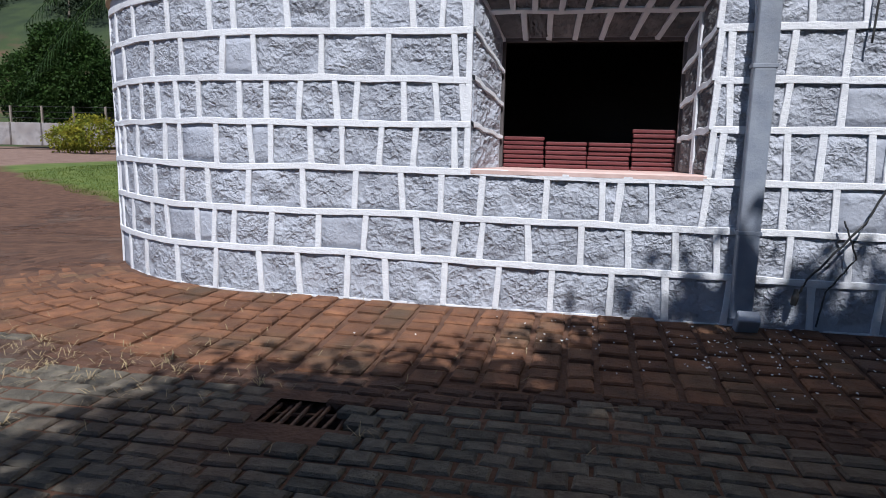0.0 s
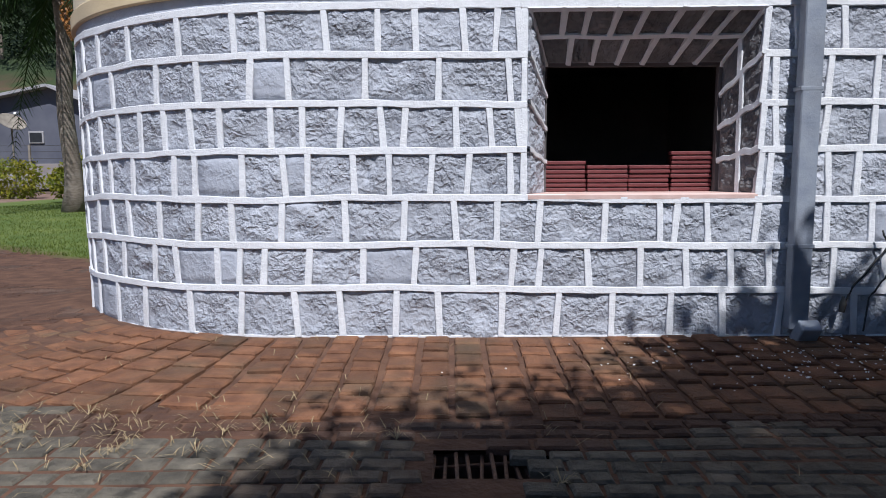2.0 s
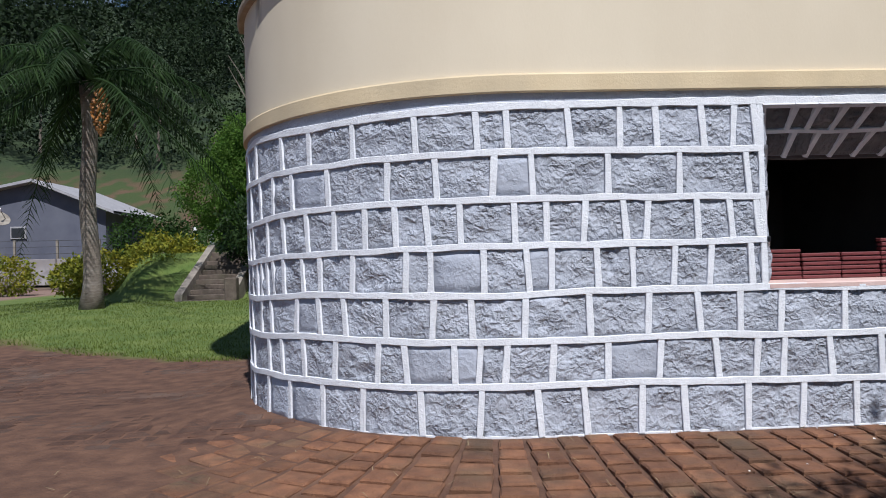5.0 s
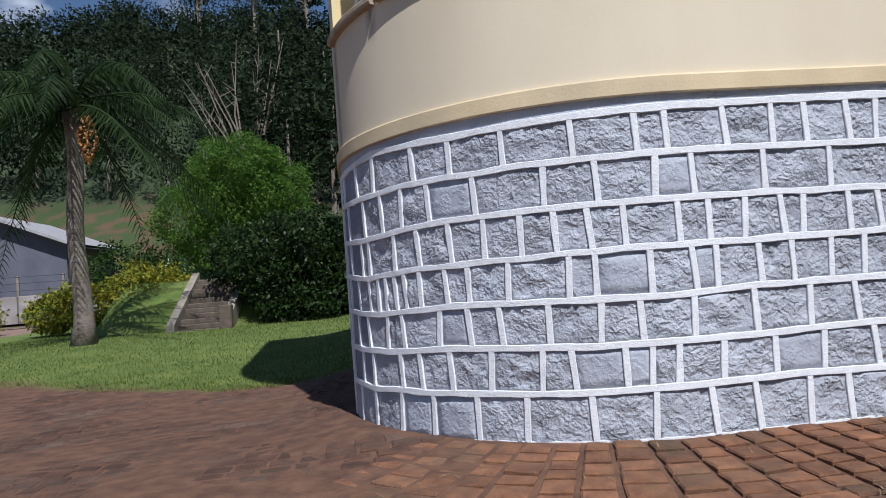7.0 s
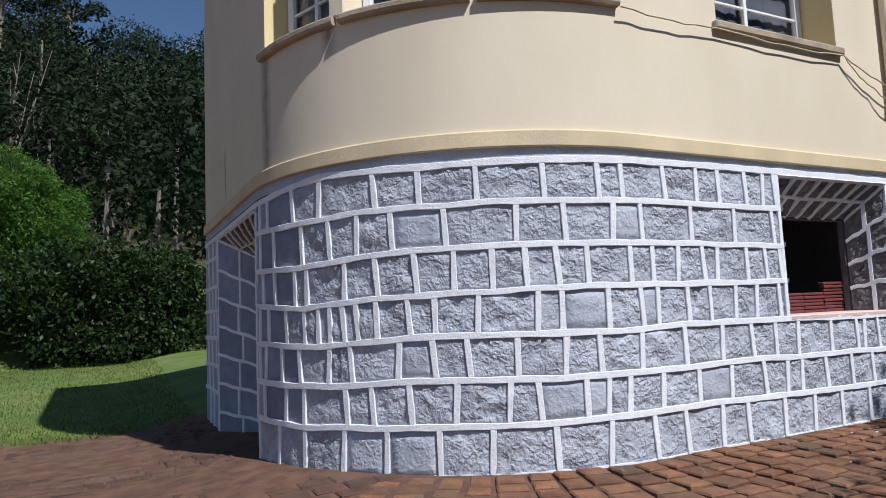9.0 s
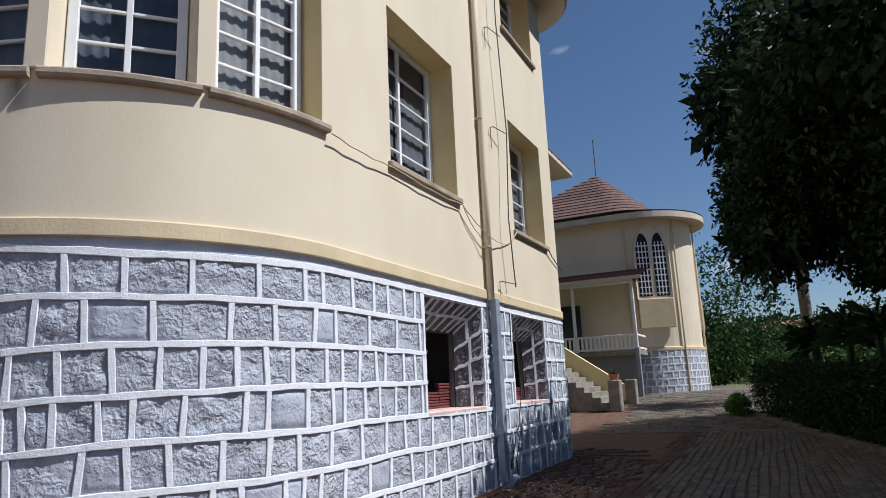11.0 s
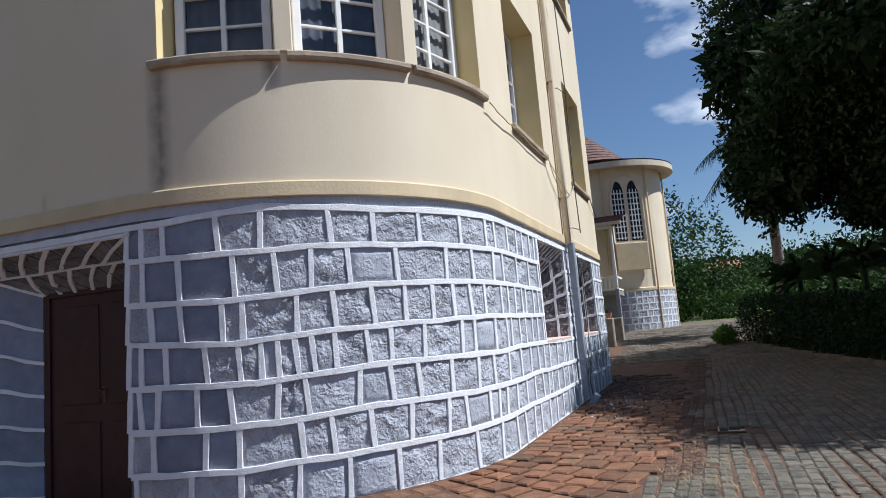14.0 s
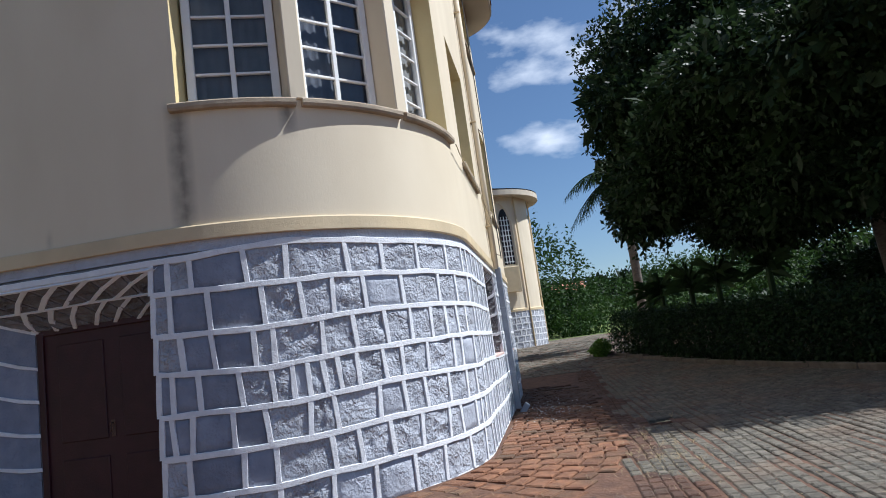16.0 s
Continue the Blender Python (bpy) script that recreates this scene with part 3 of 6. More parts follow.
JOINT_2 = [-4.01, -3.66, -3.18, -2.83, -2.53, -2.2, -1.74, -1.16, -0.76, -0.32, -0.03, 0.55, 1.1, 1.63, 3.6, 4.0]
JOINT_3 = [-3.93, -3.65, -3.29, -3.12, -2.67, -2.35, -2.0, -1.68, -1.37, -1.1, -0.84, -0.58, -0.17, 0.07, 0.36, 0.67, 0.84, 1.23, 1.49, 1.7, 3.62, 3.81, 3.99, 4.35]
JOINT_4 = [-4.04, -3.8, -3.44, -3.16, -2.98, -2.84, -2.69, -2.55, -2.36, -2.07, -1.85, -1.5, -1.02, -0.82, -0.41, -0.08, 0.1, 0.45, 0.72, 1.04, 1.32, 1.64, 3.59, 3.8, 4.03, 4.25]
JOINT_5 = [-4.06, -3.89, -3.53, -3.24, -2.86, -2.62, -2.17, -1.87, -1.59, -1.2, -0.81, -0.51, -0.11, 0.38, 0.83, 1.22, 1.54, 1.86, 2.36, 2.78, 2.9, 3.14, 3.51, 3.8, 4.04, 4.38]
JOINT_6 = [-3.94, -3.47, -3.19, -2.68, -2.42, -2.08, -1.7, -1.28, -1.04, -0.65, -0.46, -0.26, 0.09, 0.51, 0.91, 1.35, 1.66, 1.87, 2.24, 2.64, 2.99, 3.33, 3.62, 4.11]
JOINT_7 = [-3.61, -3.19, -2.72, -2.3, -1.85, -1.43, -0.92, -0.46, -0.02, 0.33, 0.76, 1.09, 1.58, 2.01, 2.43, 2.88, 3.28, 3.72, 4.29]
COURSES = [JOINT_1, JOINT_2, JOINT_3, JOINT_4, JOINT_5, JOINT_6, JOINT_7]
# openings through the stone base: s from, s to, z from, z to
OPENINGS = [(1.76, 3.52, 1.12, 2.53), (4.70, 6.38, 1.12, 2.53), (-6.70, -4.17, -1.0, 2.46)]
RIB = 0.048                      # width of the white pointing


def stone_mesh(at, s0, s1, zb0, zb1, zt0, zt1, rough, seed):
    """A stone face between two joints: at(s, z, out) lays it on its wall; ragged, bulging when rough."""
    nu, nv = (13, 9) if rough > 0.3 else (5, 4)
    me = Mesh()
    rows = []
    for j in range(nv + 1):
        v = j / nv
        r = []
        for i in range(nu + 1):
            u = i / nu
            s = s0 + (s1 - s0) * u
            z = (zb0 + (zb1 - zb0) * u) * (1 - v) + (zt0 + (zt1 - zt0) * u) * v
            k = min(1.0, min(u, 1 - u, v, 1 - v) * 9)
            broad = noise.noise(Vector((s * 5.0, z * 6.0, seed)))
            flake = abs(noise.noise(Vector((s * 11 + broad * 2, z * 13, seed + 3))))
            grain = noise.noise(Vector((s * 34, z * 34, seed + 5)))
            out = -0.006 + k * rough * (0.006 + 0.018 * broad - 0.040 * (flake - 0.2) + 0.009 * grain)
            r.append(at(s, z, out))
        rows.append(r)
    me.grid(rows)
    # the edge turned back into the joint
    n = nu + 1
    rim = [i for i in range(n)] + [j * n + nu for j in range(1, nv + 1)] + [nv * n + i for i in range(nu - 1, -1, -1)] + [j * n for j in range(nv - 1, 0, -1)]
    base = len(me.v)
    for k in rim:
        u, v = (k % n) / nu, (k // n) / nv
        s = s0 + (s1 - s0) * u
        z = (zb0 + (zb1 - zb0) * u) * (1 - v) + (zt0 + (zt1 - zt0) * u) * v
        me.v.append(tuple(at(s, z, -0.05)))
    m = len(rim)
    for k in range(m):
        me.f.append((rim[k], base + k, base + (k + 1) % m, rim[(k + 1) % m]))
    return me


def rib(me, at, pts, width, high=0.012):
    """A raised strip of pointing along points (s, z)."""
    rows = []
    for i, (s, z) in enumerate(pts):
        a, b = pts[max(0, i - 1)], pts[min(len(pts) - 1, i + 1)]
        d = Vector((b[0] - a[0], b[1] - a[1])).normalized()
        n = Vector((-d.y, d.x))
        w = width / 2 * (1 + 0.26 * noise.noise(Vector((s * 5, z * 5, 9))) + 0.12 * noise.noise(Vector((s * 23, z * 23, 4))))
        h = high + 0.004 * noise.noise(Vector((s * 7, z * 7, 2)))
        rows.append([at(s + n.x * q, z + n.y * q, o) for q, o in ((-w - 0.002, -0.05), (-w, h - 0.003), (-w * 0.86, h), (w * 0.86, h), (w, h - 0.003), (w + 0.002, -0.05))])
    me.grid(rows)


def split_gaps(js, lo, hi):
    """Joints from lo to hi; stretches with none are divided into stones of common widths."""
    js = sorted(q for q in js if lo < q < hi)
    out, prev = [], lo
    for q in js + [hi]:
        while q - prev > 0.72:
            prev += rng.uniform(0.28, 0.5)
            out.append(prev)
        if q < hi:
            out.append(q)
            prev = q
    return out


def wobble(k, s):
    return curve(LINES[k], s) + (0.012 * noise.noise(Vector((s * 2.6, k * 7.1, 0))) if 0 < k < 7 else 0.006 * noise.noise(Vector((s * 3, k, 1))))


base_wall = thing("wall_base", "grey-painted rough stone plinth wall with white raised pointing", "wall", kind="structure")
S_LO, S_HI = -8.0, S_TURN + 3.2


def build_base():
    ribs = Mesh()
    far = Mesh()
    count = 0
    for row, joints in enumerate(COURSES):
        js = [S_LO] + split_gaps(joints, S_LO, S_HI) + [S_HI]
        mid = (LINES[row][2][1] + LINES[row + 1][2][1]) / 2
        for q in range(len(js) - 1):
            pieces = [(js[q], js[q + 1])]
            for a, b, lo, hi in OPENINGS:
                if lo < mid < hi:
                    nxt = []
                    for s0, s1 in pieces:
                        if s1 <= a or s0 >= b:
                            nxt.append((s0, s1))
                            continue
                        if s0 < a:
                            nxt.append((s0, a))
                        if s1 > b:
                            nxt.append((b, s1))
                    pieces = nxt
            for s0, s1 in pieces:
                if s1 - s0 < 0.06:
                    continue
                lean0, lean1 = 0.014 * math.sin(s0 * 91.7), 0.014 * math.sin(s1 * 91.7)
                g = RIB / 2 - 0.006
                zb0, zb1 = wobble(row + 1, s0) + g, wobble(row + 1, s1) + g
                zt0, zt1 = wobble(row, s0) - g, wobble(row, s1) - g
                if row == 6:
                    zb0, zb1 = zb0 - 0.06, zb1 - 0.06
                pick = noise.noise(Vector((s0 * 31.0, row * 5.3, 6)))
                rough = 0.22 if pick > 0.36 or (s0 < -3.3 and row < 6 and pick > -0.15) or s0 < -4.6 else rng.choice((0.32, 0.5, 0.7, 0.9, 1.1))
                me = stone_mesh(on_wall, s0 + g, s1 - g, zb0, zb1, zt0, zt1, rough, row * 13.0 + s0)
                # smooth stones before s = -3.3 take the copy with shade in its colour
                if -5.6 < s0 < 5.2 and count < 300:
                    part("stone", me, M_STONE if rough > 0.3 else M_STONE_SMOOTH_SHADED if s0 < -3.3 else M_STONE_SMOOTH, base_wall, smooth=True)
                    count += 1
                else:
                    far.add(me.v, me.f)
                # upright joint at the stone's start
                if s0 > S_LO:
                    za, zb = wobble(row + 1, s0), wobble(row, s0)
                    rib(ribs, on_wall, [(s0 + lean0 * (2 * k / 3 - 1), za + (zb - za) * k / 3) for k in range(4)], RIB)
                if any(abs(s1 - a) < 1e-6 for a, b, lo, hi in OPENINGS if lo < mid < hi):
                    za, zb = wobble(row + 1, s1), wobble(row, s1)
                    rib(ribs, on_wall, [(s1 - 0.02, za + (zb - za) * k / 3) for k in range(4)], RIB)
    for k in range(7):
        runs = [(S_LO, S_HI)]
        z = LINES[k][2][1]
        for a, b, lo, hi in OPENINGS:
            if lo + 0.05 < z < hi + 0.04:
                if k == 0 and lo > 0:
                    continue
                runs = [r for s0, s1 in runs for r in (((s0, a), (b, s1)) if s0 < a and s1 > b else ((s0, s1),))]
        for s0, s1 in runs:
            n = int((s1 - s0) / 0.09)
            rib(ribs, on_wall, [(s0 + (s1 - s0) * i / n, wobble(k, s0 + (s1 - s0) * i / n)) for i in range(n + 1)], RIB + (0.012 if k == 0 else 0.004), 0.014)
    # smear of white along the foot
    n = 150
    rib(ribs, on_wall, [(-4.1 + 12.0 * i / n, curve(LINES[7], -4.1 + 12.0 * i / n) - 0.004) for i in range(n + 1)], 0.02, 0.002)
    part("pointing", ribs, M_MORTAR, base_wall, "raised white painted mortar lines")
    tagged(part("far_stones", far, M_STONE_FAR, base_wall, "rough grey painted stones"), kind="stuff")
    # grey backing behind the joints, and the plain grey strip under the moulding
    back, strip = Mesh(), Mesh()
    ss = sorted({S_LO + (S_HI - S_LO) * i / 240 for i in range(241)} | {q for o in OPENINGS for q in o[:2]})
    zs = sorted({-0.4, 0.0, 1.12, 2.46, 2.53, 2.74})
    for s0, s1 in zip(ss, ss[1:]):
        for z0, z1 in zip(zs, zs[1:]):
            m, z = (s0 + s1) / 2, (z0 + z1) / 2
            if any(a < m < b and lo < z < hi for a, b, lo, hi in OPENINGS):
                continue
            out = -0.03 if z1 < 2.6 else -0.008
            (back if z1 < 2.6 else strip).quad(on_wall(s0, z0, out), on_wall(s1, z0, out), on_wall(s1, z1, out), on_wall(s0, z1, out))
    part("backing", back, M_BACK, base_wall, "grey painted wall core")
    part("top_strip", strip, M_STONE_SMOOTH, base_wall, "plain grey painted strip under the moulding")


build_base()


def patch(a, b, c, d):
    """A flat or splayed face between four corners: a-b at the foot, d-c above; u and v from 0 to 1."""
    a, b, c, d = (Vector(q) for q in (a, b, c, d))
    n = (b - a).cross(d - a).normalized()

    def at(u, v, out):
        return (a * (1 - u) + b * u) * (1 - v) + (d * (1 - u) + c * u) * v + n * out
    return at, (b - a).length, (d - a).length


def masonry_patch(name, corners, rows, cols, lean=0.0, label="dark grey stones with white pointing", dressed=None, facing=None):
    """Stones and pointing on a reveal; rows: heights from 0 to 1; cols: number of stones a row."""
    at, w, h = patch(*corners)
    holder = tagged(part(name, Mesh().add(corners, ((0, 1, 2, 3),)), M_BACK, base_wall), label)
    ribs = Mesh()

    def scaled(s, z, out):
        return at(s / w, z / h, out + 0.02)
    for r, (v0, v1) in enumerate(zip(rows, rows[1:])):
        k = cols + (r % 2 if cols > 2 else 0)
        us = [0] + [(i + rng.uniform(-0.12, 0.12)) / k for i in range(1, k)] + [1]
        for u0, u1 in zip(us, us[1:]):
            g = 0.017
            me = stone_mesh(scaled, u0 * w + g, u1 * w - g, v0 * h + g, v0 * h + g, v1 * h - g, v1 * h - g, dressed or rng.uniform(0.6, 1.2), r * 3.0 + u0 * 17)
            part("stone", me, facing or M_STONE, holder)
            if u0 > 0:
                rib(ribs, scaled, [(u0 * w - lean * (0.5 - t) * h, (v0 + (v1 - v0) * t) * h) for t in (0, 0.5, 1)], 0.04)
    for v in rows[(1 if rows[0] == 0 else 0):]:
        rib(ribs, scaled, [(w * i / 6, v * h + (0.01 * math.sin(i * 2.1) if 0 < v < 1 else -0.02)) for i in range(7)], 0.04)
    part("pointing", ribs, M_MORTAR, holder)


DEEP = 0.38


def base_opening(s0, s1, stacks):
    """A deep splayed opening in the stone base with a pink sill, a dark room and stacks of red slats behind it."""
    x0, x1 = CX + s0, CX + s1
    zs, zt, y0, y1 = 1.13, 2.53, FRONT, FRONT + DEEP
    xi0, xi1, zi = x0 + 0.18, x1 - 0.16, 2.17
    rows = [0, 0.25, 0.5, 0.75, 1.0]
    masonry_patch("left_reveal", ((x0, y0, zs), (xi0, y1, zs), (xi0, y1, zi), (x0, y0, zt)), rows, 1)
    # right reveal gets darker stones: its lack of sun is put into the colour
    masonry_patch("right_reveal", ((xi1, y1, zs), (x1, y0, zs), (x1, y0, zt), (xi1, y1, zi)), rows, 2, facing=M_STONE_DARK)
    masonry_patch("lintel_reveal", ((xi0, y1, zi), (xi1, y1, zi), (x1, y0, zt), (x0, y0, zt)), [0, 0.5, 1.0], 7, 0.1, "dark stones of the splayed lintel", facing=M_STONE_DARK)
    sill = Mesh().box(((x0 + x1) / 2, y0 + DEEP / 2 + 0.155, zs - 0.012), x1 - x0 - 0.01, DEEP + 0.34, 0.05, 0.01)
    part("opening_sill", sill, M_PINK, base_wall, "pink painted sill slab")
    # inner frame of dark wood, and the room behind
    yi = y1 + 0.012
    fr = Mesh()
    fr.box(((xi0 + xi1) / 2, yi + 0.03, zi + 0.02), xi1 - xi0 + 0.1, 0.06, 0.09)
    fr.box((xi0 - 0.01, yi + 0.03, (zs + zi) / 2), 0.07, 0.06, zi - zs)
    fr.box((xi1 + 0.01, yi + 0.03, (zs + zi) / 2), 0.07, 0.06, zi - zs)
    part("inner_frame", fr, M_ROOM, base_wall, "dark wooden lining")
    # room walls are coloured dark to stand for the missing light inside
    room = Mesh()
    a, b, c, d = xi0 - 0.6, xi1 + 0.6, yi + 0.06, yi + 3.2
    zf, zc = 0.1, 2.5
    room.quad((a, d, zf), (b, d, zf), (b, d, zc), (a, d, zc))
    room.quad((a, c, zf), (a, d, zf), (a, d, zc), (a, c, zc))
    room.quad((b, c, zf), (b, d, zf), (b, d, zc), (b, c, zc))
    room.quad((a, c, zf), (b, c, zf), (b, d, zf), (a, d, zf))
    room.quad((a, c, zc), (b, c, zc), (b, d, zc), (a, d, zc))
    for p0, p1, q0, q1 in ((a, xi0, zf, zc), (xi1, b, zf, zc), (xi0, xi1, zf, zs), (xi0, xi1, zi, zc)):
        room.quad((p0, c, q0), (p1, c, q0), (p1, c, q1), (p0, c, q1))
    part("dark_room", room, M_ROOM, base_wall, "interior walls and ceiling coloured dark as unlit")
    w = (xi1 - xi0 - 0.04) / len(stacks)
    for i, n in enumerate(stacks):
        st = thing("slat_stack", "stack of dark red painted wooden slats on the sill", "slats", "red slat stacks")
        for k in range(n):
            part("slat", Mesh().box((xi0 + 0.02 + w * (i + 0.5) + rng.uniform(-0.006, 0.006), y1 + 0.11 + rng.uniform(-0.008, 0.008), zs + 0.03 + 0.037 * k), w - 0.012, 0.07, 0.029, 0.006), M_RED_SLAT, st)


base_opening(OPENINGS[0][0], OPENINGS[0][1], (7, 6, 6, 9))
base_opening(OPENINGS[1][0], OPENINGS[1][1], (6, 7, 6, 6))


def left_door():
    """A door set deep behind a splayed far jamb and a splayed lintel of the stone base."""
    y0, y1 = on_wall(-4.17, 0).y, on_wall(-6.70, 0).y
    xi, yi = LEFT + 0.42, 8.76
    d = thing("door_1", "dark maroon painted door in a grey stone doorway", "door", kind="structure")
    leaf = part("door_leaf", Mesh().box((xi + 0.03, (y0 + yi) / 2 + 0.1, 0.90), 0.045, yi - y0 + 0.2, 2.22, 0.006), M_DOOR, d)
    for z, h in ((0.42, 0.72), (1.42, 0.95)):
        for k in (0.27, 0.73):
            part("panel", Mesh().box((xi + 0.002, y0 + (yi - y0) * k, z), 0.018, (yi - y0) * 0.34, h, 0.006), M_DOOR, leaf)
    hy = 8.06
    part("door_handle", Mesh().tube([(xi + 0.005, hy, 1.08), (xi - 0.04, hy, 1.08), (xi - 0.04, hy, 1.0)], 0.009, 6), M_IRON, leaf, "small worn metal handle")
    part("lock_plate", Mesh().box((xi + 0.004, hy, 1.03), 0.006, 0.04, 0.16, 0.002), M_IRON, leaf)
    fr = Mesh()
    fr.box((xi + 0.015, yi + 0.035, 0.92), 0.07, 0.07, 2.26, 0.006)
    fr.box((xi + 0.015, (y0 + yi) / 2, 2.04), 0.07, yi - y0, 0.07, 0.006)
    part("door_frame", fr, M_DOOR, d)
    jam = Mesh()
    jam.quad((LEFT, y0, -0.3), (LEFT + 0.5, y0, -0.3), (LEFT + 0.5, y0, 2.46), (LEFT, y0, 2.46))
    jam.quad((xi + 0.08, y0 - 0.3, -0.3), (xi + 0.08, y1 + 0.3, -0.3), (xi + 0.08, y1 + 0.3, 2.6), (xi + 0.08, y0 - 0.3, 2.6))
    part("jamb", jam, M_PIPE, d, "smooth grey painted jambs")
    part("step", Mesh().box((LEFT + 0.30, (y0 + yi) / 2, -0.16), 0.5, yi - y0, 0.12, 0.01), M_CONCRETE, d)
    masonry_patch("door_reveal", ((LEFT, y1, -0.25), (xi, yi + 0.07, -0.25), (xi, yi + 0.07, 2.06), (LEFT, y1, 2.44)), [0, 0.14, 0.28, 0.42, 0.56, 0.70, 0.84, 1.0], 2, 0.0, "smooth grey stones of the splayed door jamb, darkened for shade", 0.2, M_STONE_SMOOTH_SHADED)
    masonry_patch("door_lintel", ((xi, yi + 0.07, 2.06), (xi, y0, 2.06), (LEFT, y0, 2.44), (LEFT, y1, 2.44)), [0, 0.5, 1.0], 7, 0.35, "dark stones of the splayed door lintel", facing=M_STONE_DARK)


left_door()

# ---- upper walls ----
Z_UP, Z_TOP = 2.70, 9.45
ROOM_DEEP = 0.45
UPPER = [(-3.80, -0.20, 3.95, 6.0), (1.09, 2.91, 3.95, 5.93), (5.18, 6.90, 3.95, 5.93),
         (-3.80, -0.20, 7.70, 9.2), (1.09, 2.91, 7.70, 9.2), (5.18, 6.90, 7.70, 9.2)]


def build_upper():
    me = Mesh()
    ss = sorted({round(S_LO + (S_HI - S_LO) * i / 200, 4) for i in range(201)} | {q for o in UPPER for q in o[:2]})
    zs = sorted({Z_UP, Z_TOP} | {q for o in UPPER for q in o[2:]})
    for s0, s1 in zip(ss, ss[1:]):
        for z0, z1 in zip(zs, zs[1:]):
            m, z = (s0 + s1) / 2, (z0 + z1) / 2
            if any(a < m < b and lo < z < hi for a, b, lo, hi in UPPER):
                continue
            me.quad(on_wall(s0, z0), on_wall(s1, z0), on_wall(s1, z1), on_wall(s0, z1))
    w = part("wall_upper", welded(me), M_CREAM, None, "cream painted plaster wall above the stone plinth, streaked with damp", True)
    tagged(w, category="wall", kind="structure")
    rv = Mesh()
    for a, b, lo, hi in UPPER:
        n = 14 if a < -1 else 1
        dp = 0.34 if a < -1 else ROOM_DEEP
        for s in (a, b):
            rv.quad(on_wall(s, lo), on_wall(s, lo, -dp), on_wall(s, hi, -dp), on_wall(s, hi))
        for z in (lo, hi):
            for i in range(n):
                p, q = a + (b - a) * i / n, a + (b - a) * (i + 1) / n
                rv.quad(on_wall(p, z), on_wall(q, z), on_wall(q, z, -dp), on_wall(p, z, -dp))
    part("reveal", rv, M_YELLOW, w, "warm yellow painted window reveals")
    # moulding between plinth and plaster
    prof = ((-0.01, 2.63), (0.030, 2.63), (0.034, 2.637), (0.032, 2.757), (0.024, 2.77), (0.0, 2.776))
    mo = Mesh().grid([[on_wall(s, z, o) for o, z in prof] for s in ss])
    t = part("moulding", mo, M_BAND, None, "tan painted plaster band along the top of the plinth", False)
    tagged(t, category="trim", kind="structure")
    return w


wall_upper = build_upper()


def casement(parent, m, w, h, cols, rows, curtain):
    """A white window of cols x rows panes in the plane of m (x across, z up, -y outwards)."""
    f = Mesh()
    t = 0.085
    for x in (-w / 2 + t / 2, w / 2 - t / 2):
        f.box(m @ pose(x, 0, h / 2), t, 0.07, h, 0.008)
    for z in (t / 2, h - t / 2):
        f.box(m @ pose(0, 0, z), w - 2 * t, 0.066, t, 0.008)
    part("window_frame", f, M_WHITE, parent, "white painted wooden frame")
    iw, ih = w - 2 * t, h - 2 * t
    for i in range(1, cols):
        wide = 0.05 if cols % 2 == 0 and i == cols // 2 else 0.028
        part("glazing_bar", Mesh().box(m @ pose(-iw / 2 + iw * i / cols, 0, h / 2), wide, 0.045, ih, 0.004), M_WHITE, parent)
    for j in range(1, rows):
        part("glazing_bar", Mesh().box(m @ pose(0, 0.002, t + ih * j / rows), iw, 0.04, 0.026, 0.004), M_WHITE, parent)
    for i in range(cols):
        for j in range(rows):
            x, z = -iw / 2 + iw * (i + 0.5) / cols, t + ih * (j + 0.5) / rows
            p = part("pane", Mesh().quad(*(m @ Vector((x + a * iw / cols / 2, 0.012, z + b * ih / rows / 2)) for a, b in ((-1, -1), (1, -1), (1, 1), (-1, 1)))), M_GLASS, parent)
            p.visible_shadow = False
    n = 44
    fold = [[m @ Vector((-w / 2 + w * i / n, 0.06 + 0.006 * math.sin(i * 1.25) + 0.002 * math.sin(i * 2.7), z)) for i in range(n + 1)] for z in (0.02, h / 2, h)]
    part("curtain", Mesh().grid(fold), curtain, parent, "hanging folded curtain", True)


